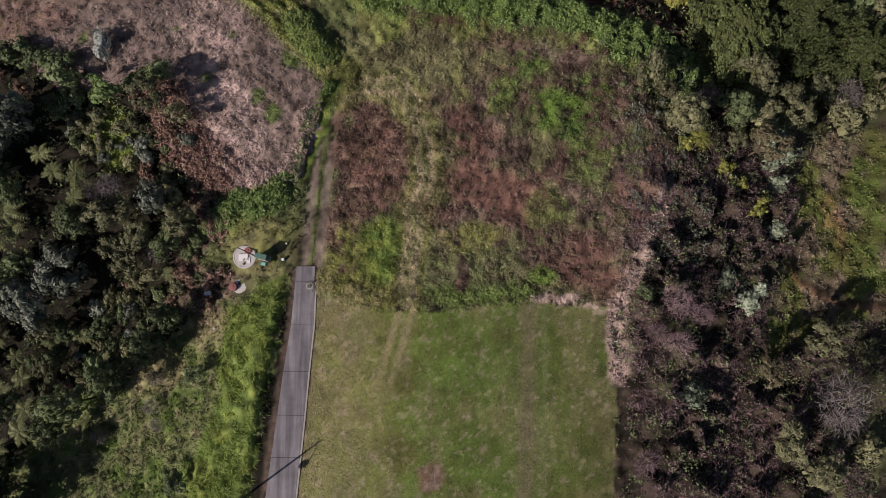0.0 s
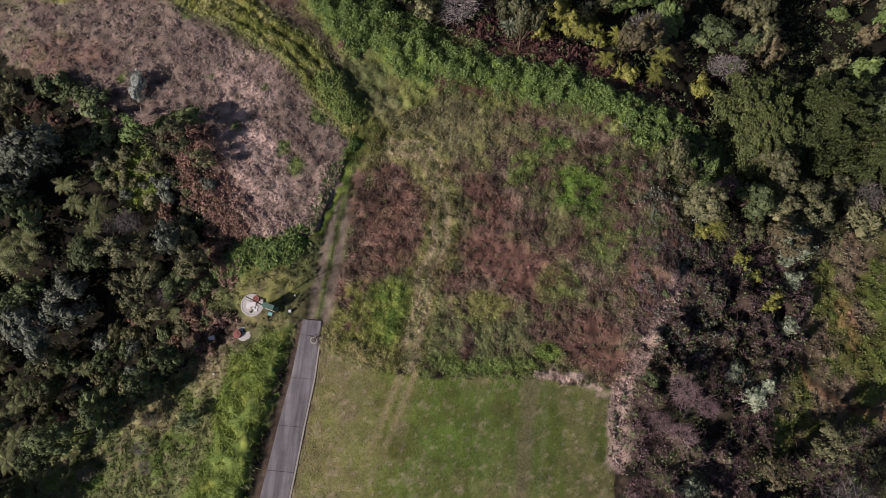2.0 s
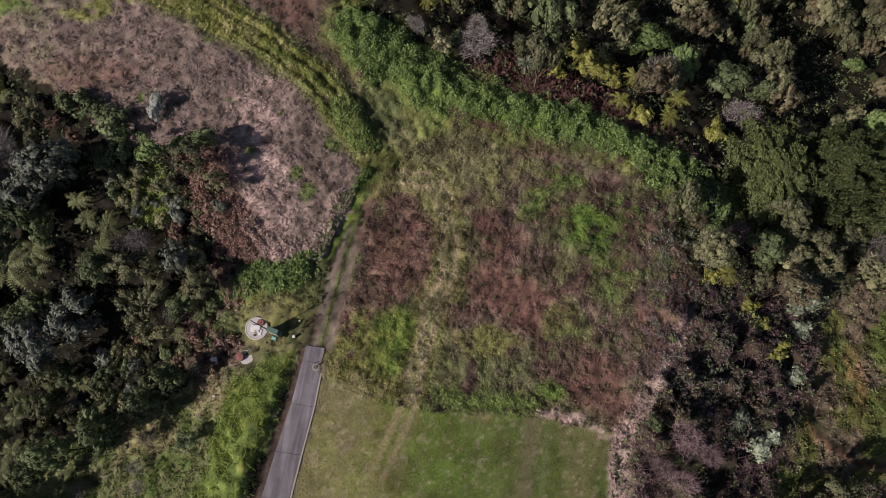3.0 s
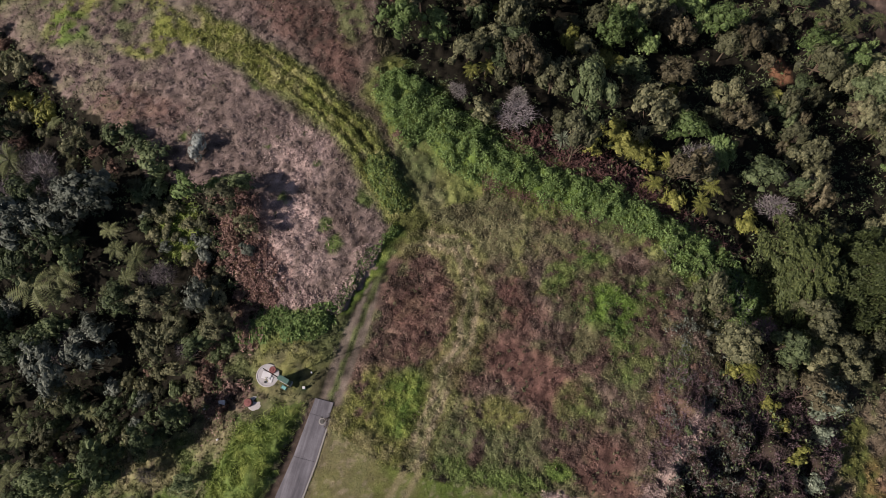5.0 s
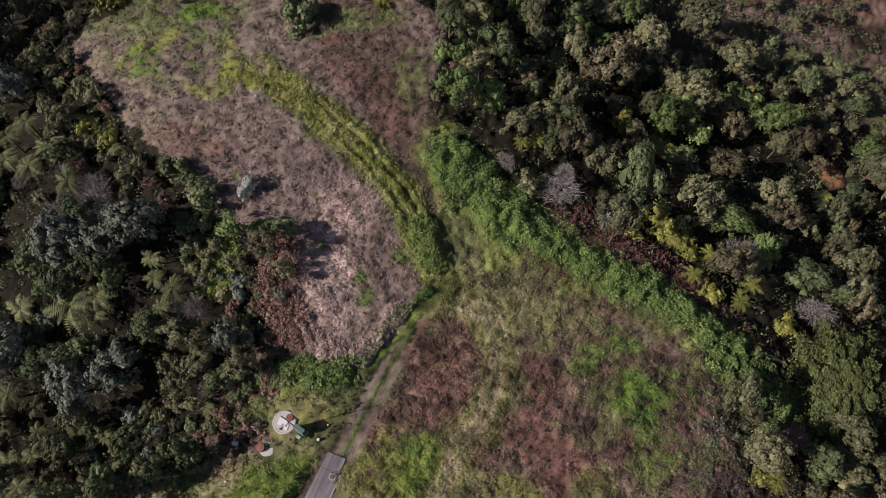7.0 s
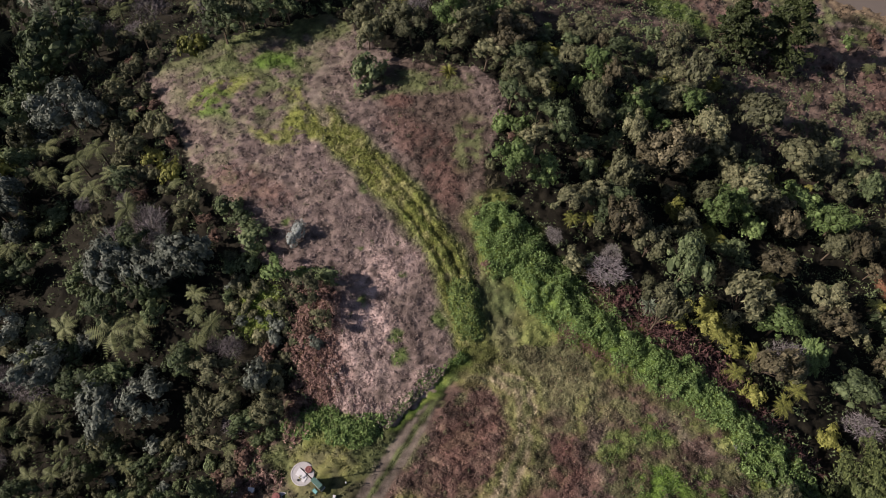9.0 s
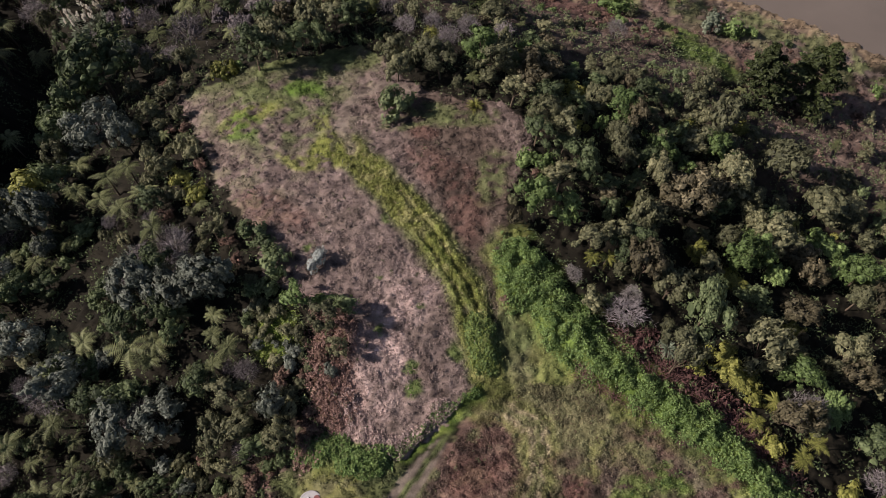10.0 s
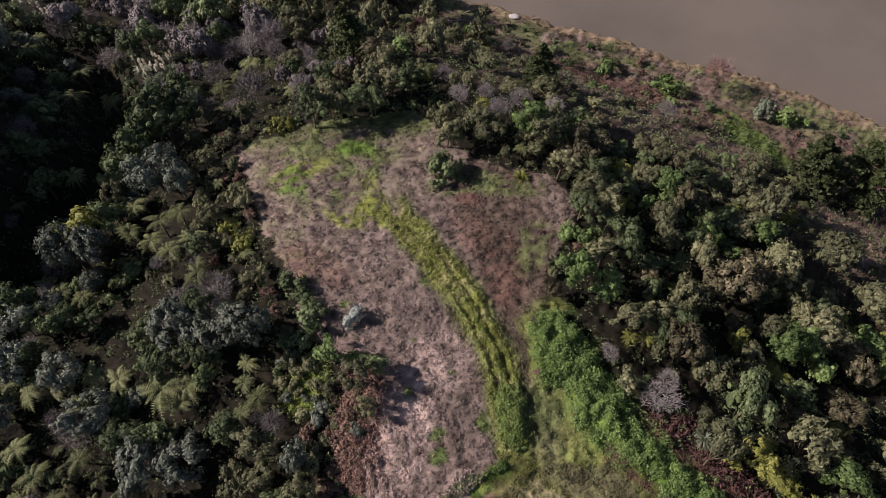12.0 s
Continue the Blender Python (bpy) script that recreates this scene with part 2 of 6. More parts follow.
def cover(x, y):
    """The colour of the ground's cover at each place."""
    wx = x + 2.2 * (grain(x, y, 3.2, 1) - 0.5) + 0.8 * (grain(x, y, 0.8, 2) - 0.5)
    wy = y + 2.2 * (grain(x, y, 3.2, 3) - 0.5) + 0.8 * (grain(x, y, 0.8, 4) - 0.5)
    n1, n2, n3 = grain(x, y, 9, 5), grain(x, y, 2.6, 6), grain(x, y, 0.7, 7, 2)
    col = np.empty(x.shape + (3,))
    # start from woodland litter, coloured near-black for the shade it lies in
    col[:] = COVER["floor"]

    def lay(kind, w):
        w = np.clip(w, 0, 1)[..., None]
        col[:] = col * (1 - w) + np.array(COVER[kind]) * w

    inland = shore(x, y)
    lay("brown", smooth(75, 40, inland) * smooth(0.3, 0.5, n1))
    lay("red", smooth(50, 25, inland) * smooth(8, 20, inland) * smooth(0.4, 0.6, n2) * 0.6)
    lay("tan", smooth(30, 12, inland) * smooth(0.5, 0.65, n2) * 0.6)
    lay("weeds", smooth(26, 10, inland) * smooth(0.42, 0.6, grain(x, y, 5, 18)) * 0.8)
    lay("green", smooth(48, 30, inland) * spot(wx, wy, -12, 132, 12, 6.5, -25) * 0.8)
    lay("red", spot(wx, wy, -43, 134, 13, 5, 33) * 0.7 + spot(wx, wy, -2, 134.5, 7, 3) * 0.6)
    lay("green", spot(wx, wy, -17, 139, 11, 3.0, -12) * smooth(0.3, 0.5, n2) * 0.8)
    lay("mud", smooth(6, 2.5, inland + 5 * (n2 - 0.5)))
    lay("tan", smooth(1.5, 0.3, inland) * spot(wx, wy, -76, 149, 22, 6, 20) * 0.5)
    thick = (x > 20) & (y < 40)
    lay("brown", thick * smooth(0.35, 0.6, n2) * 0.3)
    lay("weeds", thick * smooth(0.5, 0.7, n1) * 0.5)
    # hill meadow with a worn path
    mead = inside(wx, wy, MEADOW)
    lay("lawn", mead * 0.9)
    lay("green", mead * smooth(0.5, 0.65, n2) * 0.4)
    lay("brown", mead * smooth(0.42, 0.6, grain(x, y, 4, 17)) * 0.75)
    lay("clay", mead * spot(wx, wy, 57.5, 17.5, 1.8, 5.5, 8) * smooth(0.3, 0.55, n2) * 0.35)
    lay("floor", smooth(0.9, 0.4, along(wx - 0.4, wy - 0.5, [(50, 15), (49.8, 10.5), (51.2, 8.2), (55.1, 6.2), (66, 4.6), (80, 4)])[0]) * 0.8)
    lay("clay", 0.25 * smooth(0.75, 0.35, along(wx, wy, [(50, 15), (49.8, 10.5), (51.2, 8.2), (55.1, 6.2), (66, 4.6), (80, 4)])[0]))
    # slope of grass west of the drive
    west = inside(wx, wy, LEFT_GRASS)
    lay("weeds", west * 1.0)
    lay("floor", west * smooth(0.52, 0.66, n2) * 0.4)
    lay("green", west * smooth(0.5, 0.62, n2) * 0.6)
    lay("dry", west * smooth(0.58, 0.7, n1) * 0.55)
    lay("brown", west * smooth(0.6, 0.72, n3) * 0.5)
    lay("dry", spot(wx, wy, -24, 12, 4.5, 3.2) * 0.45)
    # ridge of dead bracken
    join_up = inside(wx, wy, JUNCTION)
    lay("weeds", join_up)
    lay("dry", join_up * smooth(0.45, 0.65, n2) * 0.3)
    lay("brown", join_up * smooth(0.5, 0.62, n1) * 0.25)
    lay("lime", join_up * smooth(0.4, 0.6, grain(x, y, 3.5, 64)) * 0.4)
    ridge = inside(wx, wy, RIDGE)
    n4 = grain(x, y, 1.3, 8)
    lay("tan", ridge)
    lay("mauve", ridge * smooth(0.35, 0.6, n2) * 0.85)
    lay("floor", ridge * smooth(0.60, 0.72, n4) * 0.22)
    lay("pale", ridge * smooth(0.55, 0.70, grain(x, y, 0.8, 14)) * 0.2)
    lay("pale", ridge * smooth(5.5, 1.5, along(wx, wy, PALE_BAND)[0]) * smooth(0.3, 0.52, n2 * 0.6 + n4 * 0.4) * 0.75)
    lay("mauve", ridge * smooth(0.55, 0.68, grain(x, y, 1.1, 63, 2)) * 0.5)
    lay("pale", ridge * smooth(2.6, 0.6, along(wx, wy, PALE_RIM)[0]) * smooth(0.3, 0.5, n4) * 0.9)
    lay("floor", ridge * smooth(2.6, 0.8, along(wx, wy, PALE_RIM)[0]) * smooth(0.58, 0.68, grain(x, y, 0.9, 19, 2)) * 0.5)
    lay("brown", ridge * spot(wx, wy, -21.5, 30.5, 4.5, 6, 15) * smooth(0.35, 0.6, n2) * 0.55)
    lay("red", ridge * smooth(5.0, 1.5, along(wx, wy, [(-37, 30), (-34, 26.5), (-30.5, 23.5)])[0]) * smooth(0.3, 0.5, n4) * 0.85)
    lay("red", ridge * spot(wx, wy, -55, 42.3, 8, 3.4, 5) * smooth(0.3, 0.5, n4) * 0.6)
    lay("brown", ridge * smooth(10, 4, along(wx, wy, [(-22, 49), (-27, 56), (-33, 64), (-42, 71)])[0]) * 0.95)
    lay("floor", ridge * smooth(9, 4, along(wx, wy, [(-22, 49), (-27, 56), (-33, 64), (-42, 71)])[0]) * 0.3)
    lay("red", ridge * spot(wx, wy, -31, 58.5, 3.6, 7, 38) * smooth(0.3, 0.55, n4) * 0.6)
    lay("red", ridge * spot(wx, wy, -43.5, 66.5, 3.0, 1.5, 20) * 0.7)
    lay("weeds", ridge * spot(wx, wy, -44, 71.5, 9, 2.2, 15) * smooth(0.3, 0.5, n2) * 0.8)
    lay("weeds", ridge * spot(wx, wy, -68, 60, 13, 12, 40) * smooth(0.42, 0.58, n2) * 0.9)
    lay("weeds", ridge * smooth(-48, -62, x) * smooth(0.48, 0.62, n4) * 0.35)
    lay("lime", ridge * spot(wx, wy, -70, 54.5, 6.5, 2.4, 60) * smooth(0.3, 0.5, n4) * 0.8)
    lay("green", ridge * spot(wx, wy, -66.5, 64.5, 4.2, 2.0, 40) * smooth(0.25, 0.45, n4) * 0.9)
    lay("weeds", ridge * smooth(5.0, 2.0, along(wx, wy, [(-79, 60), (-73.6, 63), (-70, 67.6), (-65.7, 74), (-62, 77)])[0]) * smooth(0.3, 0.5, n2) * 0.9)
    lay("green", ridge * spot(wx, wy, -65.8, 64.2, 4.0, 1.9, 25) * smooth(0.3, 0.5, n3) * 0.9)
    lay("green", ridge * spot(wx, wy, -69.8, 52.6, 3.6, 3.2, 40) * smooth(0.35, 0.55, n4) * 0.8)
    lay("lime", ridge * spot(wx, wy, -59, 59.5, 2.4, 1.5, -20) * smooth(0.3, 0.5, n3) * 0.8)
    lay("weeds", ridge * smooth(2.2, 0.8, along(wx, wy, [(-49.5, 65.3), (-45, 68.9), (-39.5, 72.3), (-35, 76)])[0]) * smooth(0.3, 0.5, n4) * 0.8)
    lay("red", ridge * spot(wx, wy, -37, 61.5, 9, 3.4, -5) * smooth(0.3, 0.5, n4) * 0.5)
    lay("weeds", ridge * spot(wx, wy, -30, 65, 3, 6, 10) * smooth(0.4, 0.55, n4) * 0.8)
    lay("weeds", ridge * smooth(4, 1, along(wx, wy, [(-85, 57), (-76, 63.5), (-65, 76.5)])[0]) * 0.8)
    lay("green", spot(wx, wy, -43.5, 27.5, 3.2, 3.8, 20) * 0.9)
    lay("lime", spot(wx, wy, -43.5, 27.5, 3.2, 3.8, 20) * smooth(0.45, 0.6, n4) * 0.6)
    for px, py, pr in ((-31, 35, 0.7), (-28.5, 41.5, 0.6), (-25, 33, 0.9), (-22.8, 30.5, 1.2), (-35, 42, 0.5), (-47, 40, 0.7), (-20.5, 38, 1.0), (-40, 50, 0.8)):
        lay("green", ridge * spot(wx, wy, px, py, pr, pr * 1.3) * 0.8)
    d, s = along(wx, wy, YELLOW_TRACK)
    lay("weeds", smooth(4.2, 2.2, d) * 0.8)
    lay("lime", smooth(3.2, 1.7, d) * smooth(0.2, 0.45, n2 + 0.1) * 0.95)
    lay("dry", smooth(2.6, 1.5, d) * smooth(0.5, 0.62, n4) * 0.45)
    lay("lime", spot(wx, wy, -54.2, 56.0, 3.4, 4.2, 0) * smooth(0.3, 0.45, n4))
    lay("lime", spot(wx, wy, -57, 51.5, 4.5, 1.6, 10) * smooth(0.3, 0.45, n4) * 0.8)
    lay("dirt", smooth(1.5, 0.5, along(wx * 0.5 + x * 0.5, wy * 0.5 + y * 0.5, BARE_TRACK)[0]) * smooth(0.25, 0.5, n2 + 0.1) * 0.8)
    # levelled pad, sprayed and half grown over
    pad = inside(wx, wy, PAD)
    lay("brown", pad)
    lay("red", pad * smooth(0.3, 0.6, grain(x, y, 5, 65)) * 0.5)
    lay("weeds", pad * smooth(0.48, 0.6, n2) * 0.65)
    lay("dry", pad * smooth(0.55, 0.72, n4) * 0.16)
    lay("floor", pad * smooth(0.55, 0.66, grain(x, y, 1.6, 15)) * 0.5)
    lay("weeds", pad * spot(wx, wy, -4, 39, 12, 6) * 0.6)
    lay("dry", pad * spot(wx, wy, -3, 37.5, 11, 6) * smooth(0.3, 0.6, n2) * 0.35)
    lay("lime", pad * spot(wx, wy, 5, 35, 4, 6, 20) * smooth(0.4, 0.6, n2) * 0.4)
    lay("red", pad * spot(wx, wy, -9.3, 25, 4.2, 8.5) * smooth(0.25, 0.5, n2) * 0.75)
    lay("red", pad * spot(wx, wy, 7.5, 20.5, 8.5, 4.0, -18) * 0.9)
    lay("red", pad * spot(wx, wy, 4.5, 28.5, 5.0, 3.4, -30) * smooth(0.35, 0.55, n4) * 0.6)
    lay("red", pad * spot(wx, wy, 3.2, 29, 2.4, 4, 10) * smooth(0.3, 0.5, n4) * 0.7)
    lay("red", pad * spot(wx, wy, 19.5, 10.5, 4.2, 4.2, 50) * 0.85)
    lay("red", pad * spot(wx, wy, 26, 19, 3.2, 7, 25) * smooth(0.3, 0.5, n4) * 0.7)
    lay("tan", pad * spot(wx, wy, 19, 41, 7, 3) * smooth(0.35, 0.55, n4) * 0.45)
    lay("floor", pad * smooth(3.2, 0.5, along(wx, wy, [(24, 38), (30, 32), (31, 22)])[0]) * smooth(0.35, 0.55, n2) * 0.6)
    for px, py, rx, ry, k in ((16.3, 31.2, 5.2, 4.2, 1.0), (20.8, 35, 3.2, 2, 0.7), (12.2, 38.4, 3.2, 2.2, 0.8), (8.6, 34.2, 2.4, 3.2, 0.7), (20.1, 25.5, 3.4, 4.2, 0.6), (26, 26, 2.4, 4.2, 0.5), (14, 17, 3.6, 4, 0.5)):
        lay("green", pad * spot(wx, wy, px, py, rx, ry) * smooth(0.35, 0.55, n4) * k)
    lay("green", pad * spot(wx, wy, -8.2, 12.4, 3.9, 5.0) * 0.95)
    lay("lime", pad * spot(wx, wy, -8.2, 12.4, 3.9, 5.0) * smooth(0.5, 0.62, n4) * 0.5)
    lay("lime", pad * spot(wx, wy, -12.8, 12.0, 3.0, 5) * smooth(0.3, 0.5, n4) * 0.8)
    lay("lime", pad * spot(wx, wy, 4, 14.0, 4.5, 2.4) * smooth(0.3, 0.5, n4) * 0.7)
    lay("green", pad * spot(wx, wy, 13.4, 9.2, 2.4, 1.5) * 0.9)
    lay("weeds", pad * spot(wx, wy, 3, 9, 9, 4.5) * smooth(0.35, 0.55, n4) * 0.8)
    lay("green", pad * smooth(2.6, 0.6, along(wx, wy, [(-2, 5.4), (11, 6.6)])[0]) * smooth(0.3, 0.5, n4) * 0.6)
    lay("lime", pad * smooth(3.5, 1.2, along(wx, wy, PAD_EDGE)[0]) * 0.8)
    lay("dry", pad * smooth(2.5, 0.8, along(wx, wy, PAD_EDGE)[0]) * smooth(0.4, 0.6, n4) * 0.6)
    lane = along(wx, wy, LANE)[0]
    lay("lime", pad * smooth(3.0, 1.6, lane) * 0.4)
    lay("dry", pad * smooth(1.8, 0.8, lane) * smooth(0.25, 0.5, n4) * 0.8)
    lay("pale", pad * smooth(0.55, 0.2, abs(lane - 0.8)) * smooth(0.3, 0.5, n3) * 0.18)
    lay("weeds", pad * smooth(0.5, 0.2, abs(lane - 0.1)) * 0.5)
    lay("lawn", spot(wx, wy, -13.4, 36, 2.8, 4.5, -20) * 0.8)
    # mown lawn
    lawn = inside(x + 0.25 * (n3 - 0.5), y + 0.5 * (n3 - 0.5), LAWN)
    lay("lawn", lawn)
    lay("green", lawn * smooth(0.42, 0.62, n1) * 0.55)
    lay("green", lawn * smooth(0.5, 0.62, n2) * 0.4)
    lay("turf", lawn * smooth(-6, 8, x + 8 * (n1 - 0.5)) * 0.75)
    lay("dry", lawn * np.clip(smooth(0.0, 1.0, (-3 - x) / 13 + (n1 - 0.5) * 1.6), 0, 1) * 0.5)
    lay("dry", lawn * smooth(0.5, 0.68, grain(x, y * 0.5, 3.2, 9)) * 0.25)
    lay("lime", lawn * smooth(2, -12, x) * smooth(0.3, 0.6, n2) * 0.3)
    lay("brown", lawn * smooth(0.54, 0.7, grain(x + 0.2 * y, y * 0.4, 2.6, 13)) * 0.12)
    lay("green", lawn * smooth(15, 1, abs(x - 5 + 12 * (n1 - 0.5))) * smooth(0.3, 0.6, n2) * 0.5)
    lay("pale", lawn * smooth(0.62, 0.75, grain(x, y, 0.55, 16, 2)) * 0.22)
    lay("floor", lawn * smooth(16, 22, x) * smooth(0.45, 0.6, n4) * 0.4)
    lay("weeds", lawn * smooth(0.5, 0.25, abs((x - 13.2) - 0.03 * y)) * 0.7)
    lay("brown", lawn * smooth(1.8, 0.4, abs((x - 11.0) - 0.03 * y)) * smooth(0.3, 0.6, n2) * 0.5)
    for k in (-6.2, -4.4):
        lay("dry", lawn * smooth(0.7, 0.2, abs((x - k) - 0.3 * (y - 3))) * smooth(-12, 3, y) * 0.8)
    lay("red", lawn * spot(wx, wy, -2.0, -16.5, 2.0, 1.9) * 0.8)
    lay("tan", lawn * spot(wx, wy, -2.0, -16.5, 2.0, 1.9) * smooth(0.45, 0.6, n3) * 0.6)
    lay("pale", smooth(1.6, 0.5, along(wx, wy, PALE_STRIP)[0]) * 0.75)
    lay("pale", smooth(0.9, 0.3, along(wx, wy, [(12.5, 6.2), (22, 5)])[0]) * smooth(0.35, 0.55, n4) * 0.8)
    lay("green", smooth(6.0, 3.0, along(wx, wy, HEDGE)[0]) * smooth(0.3, 0.5, n4) * 0.6)
    lay("lime", smooth(6.5, 4.0, along(wx, wy, HEDGE)[0]) * smooth(0.45, 0.6, n2) * 0.35)
    lay("weeds", spot(wx, wy, -25, 12.5, 7, 6) * 0.8)
    lay("green", spot(wx, wy, -27, 18, 6, 3.4) * smooth(0.35, 0.5, n4) * 0.8)
    lay("weeds", spot(wx, wy, -24, 18.5, 8, 4.5) * (1 - inside(wx, wy, RIDGE)) * 0.8)
    lay("lawn", spot(wx, wy, -24.5, 13, 6, 5) * smooth(0.35, 0.5, n4) * 0.8)
    lay("dry", spot(wx, wy, -23.5, 12.5, 5.5, 4.5) * smooth(0.2, 0.5, n2) * 0.45)
    lay("lime", spot(wx, wy, -24.5, 15, 6, 3) * smooth(0.35, 0.55, n4) * 0.3)
    lay("brown", spot(wx, wy, -33, 11, 5, 9) * smooth(0.3, 0.5, n2) * 0.9)
    lay("weeds", spot(wx, wy, -33, 11, 5, 9) * smooth(0.5, 0.62, n4) * 0.7)
    lay("brown", spot(wx, wy, -28.5, 8, 4, 2.2) * smooth(0.35, 0.55, n4) * 0.7)
    lay("green", smooth(0.25, 0.6, mound(x, y)) * (x < 23) * (y > 9) * 0.55)
    lay("green", inside(x, y, LONG_GRASS) * 0.7)
    lay("lime", inside(x, y, LONG_GRASS) * smooth(0.45, 0.65, n2) * 0.6)
    lay("red", smooth(2.6, 1.0, along(wx, wy, DEAD_BANK)[0]) * 0.8)
    lay("clay", spot(wx, wy, 40.5, 85.5, 2.2, 3.2, 20))
    lay("clay", spot(wx, wy, 12.5, 117, 7.0, 3.8, -10) * 0.55)
    lay("tan", spot(wx, wy, 12.5, 117, 9, 5.5, -10) * 0.5)
    # worn verge and wheel ruts
    lay("green", smooth(2.2, 0.9, along(wx, wy, TRACK_HEDGE)[0]) * (1 - 1.0 * inside(wx, wy, RIDGE)) * 0.85)
    lay("lime", smooth(2.0, 0.8, along(wx, wy, TRACK_HEDGE)[0]) * smooth(0.45, 0.6, n4) * (1 - 1.0 * inside(wx, wy, RIDGE)) * 0.5)
    for line in (DRIVE_LEFT, DRIVE_RIGHT):
        lay("brown", smooth(1.0, 0.35, along(x + 0.4 * (n3 - 0.5), y, line)[0]) * (y < 10) * (0.75 if line is DRIVE_LEFT else 0.3))
    for line in (RUT_A, RUT_B):
        lay("dirt", smooth(0.78, 0.42, along(x + 0.4 * (n3 - 0.5), y, line)[0] + 0.9 * smooth(20, 32, y)) * 0.9)
    mid = [((a[0] + b[0]) / 2, (a[1] + b[1]) / 2) for a, b in zip(RUT_A, RUT_B)]
    lay("weeds", smooth(0.45, 0.2, along(x + 0.5 * (n3 - 0.5), y, mid)[0]) * smooth(31, 25, y + 6 * (n2 - 0.5)) * (y > 10.5) * 1.0)
    calm = np.where(lawn, 0.28, 1.0)
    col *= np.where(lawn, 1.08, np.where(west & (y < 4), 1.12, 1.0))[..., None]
    col *= (1 + calm * (1.1 * (n3 - 0.5) + 1.4 * (n4 - 0.5) + 0.3 * (n2 - 0.5)))[..., None]
    return col


LONG_GRASS = [(-28.4, 4.4), (-29, 1.0), (-30, -3.4), (-29, -6), (-30.5, -9.5), (-32.5, -14), (-33.5, -20), (-36, -60), (-27, -60), (-25.3, -20), (-24.2, -14.5), (-23.3, -8), (-22.5, -2.5), (-21.7, 2.4), (-21.0, 6.2), (-20.6, 9.4), (-23.6, 8.0), (-25.4, 6.0)]
WEST_BUSH = [(-32, 16.6), (-27.8, 18.6), (-24.2, 18.2), (-21.3, 20.3)]
TRACK_HEDGE = [(-19.4, 23.5), (-18.3, 27.5), (-17.2, 31.0), (-15.4, 35.2)]
PALE_RIM = [(-29.5, 24.6), (-26.0, 22.6), (-22.8, 21.8), (-19.4, 23.4), (-18.6, 27.5), (-18.2, 30.5)]
PALE_BAND = [(-30.5, 43), (-31.5, 37.5), (-28.6, 32.5), (-26.8, 28), (-26.0, 24.0)]
DEAD_BANK = [(-37.5, 33), (-34.5, 27), (-31.5, 22.5)]
RED_BAND = [(2, 55.4), (8, 53.9), (12.5, 52.6), (17, 52.0), (22, 49.2)]
PAD_EDGE = [(-16, 8.0), (-11, 6.0), (-6.5, 5.6)]
PAD_EDGE_EAST = [(-2.6, 5.6), (3, 6.0), (11.5, 6.6)]


def rim(x, y, poly):
    """Distance to the outline of an area, positive inside."""
    d = along(x, y, poly + poly[:1])[0]
    return np.where(inside(x, y, poly), d, -d)


def mound(x, y):
    """Height of dense growth over the ground."""
    a, b = grain(x, y, 2.4, 31, 2), grain(x, y, 0.9, 32, 2)
    lump = 0.55 + 0.6 * a + 0.35 * b
    d, s = along(x, y, HEDGE)
    wide = 2.9 + 1.7 * smooth(0.55, 0.15, s) * smooth(-0.05, 0.1, s) + 1.3 * smooth(0.72, 0.92, s) + 1.8 * (grain(x, y, 4, 34, 2) - 0.5)
    knob = grain(x, y, 1.25, 36, 1)
    z = 1.7 * smooth(1.3, 0.2, d / wide + 1.1 * (a - 0.5)) * (0.05 + 0.6 * a + 0.3 * b + 1.0 * knob * knob)
    z = np.maximum(z, 1.0 * smooth(2.8, 0.8, along(x, y, [(-19.5, 43), (-16.6, 39.6)])[0] + 1.2 * (a - 0.5)) * lump)
    z = np.maximum(z, 0.5 * smooth(0.8, 0.1, along(x, y, TRACK_HEDGE)[0] + 1.3 * (a - 0.5) + 0.5 * smooth(0.55, 0.4, grain(x, y, 3, 55))) * (0.2 + a + 0.5 * b))
    z = np.maximum(z, 0.65 * smooth(2.2, 0.3, along(x, y, WEST_BUSH)[0] + 3.0 * (a - 0.5)) * (0.2 + a + 0.5 * b))
    z = np.maximum(z, 1.25 * smooth(0.15, 0.7, rim(x, y, LONG_GRASS)) * (0.1 + 0.9 * a * a + 0.9 * b) * smooth(11, 6, y))
    z = np.maximum(z, 0.5 * smooth(4.2, 0.8, along(x, y, DEAD_BANK)[0] + 2 * (a - 0.5)) * (0.2 + a + 0.6 * b))
    z = np.maximum(z, 0.12 * smooth(2.2, 0.4, along(x, y, PAD_EDGE)[0] + 1.4 * (a - 0.5)) * lump)
    z = np.maximum(z, 0.2 * smooth(1.9, 0.4, along(x, y, PAD_EDGE_EAST)[0] + 1.2 * (a - 0.5)) * lump)
    z = np.maximum(z, 0.6 * smooth(2.4, 0.5, along(x, y, PALE_RIM)[0] + 1.5 * (a - 0.5)) * inside(x, y, RIDGE) * (1.7 * b * b + 0.3 * a))
    d, s = along(x, y, YELLOW_TRACK)
    rows = 0.5 + 0.5 * np.cos((d - 0.2) * 4.3)
    z = np.maximum(z, 0.42 * smooth(2.9, 1.7, d) * rows * smooth(0.15, 0.4, s) * lump)
    z = np.maximum(z, 0.4 * spot(x, y, 16.5, 31, 5.5, 4.5) * smooth(0.45, 0.6, a) * lump)
    thick = smooth(23.5, 27, x) * smooth(26, 18, y) * smooth(62, 50, x) * (1 - 1.0 * inside(x, y, MEADOW))
    return np.maximum(z, thick * 2.4 * smooth(0.42, 0.64, a * 0.6 + b * 0.2 + 0.2 * grain(x, y, 6, 33, 1)))


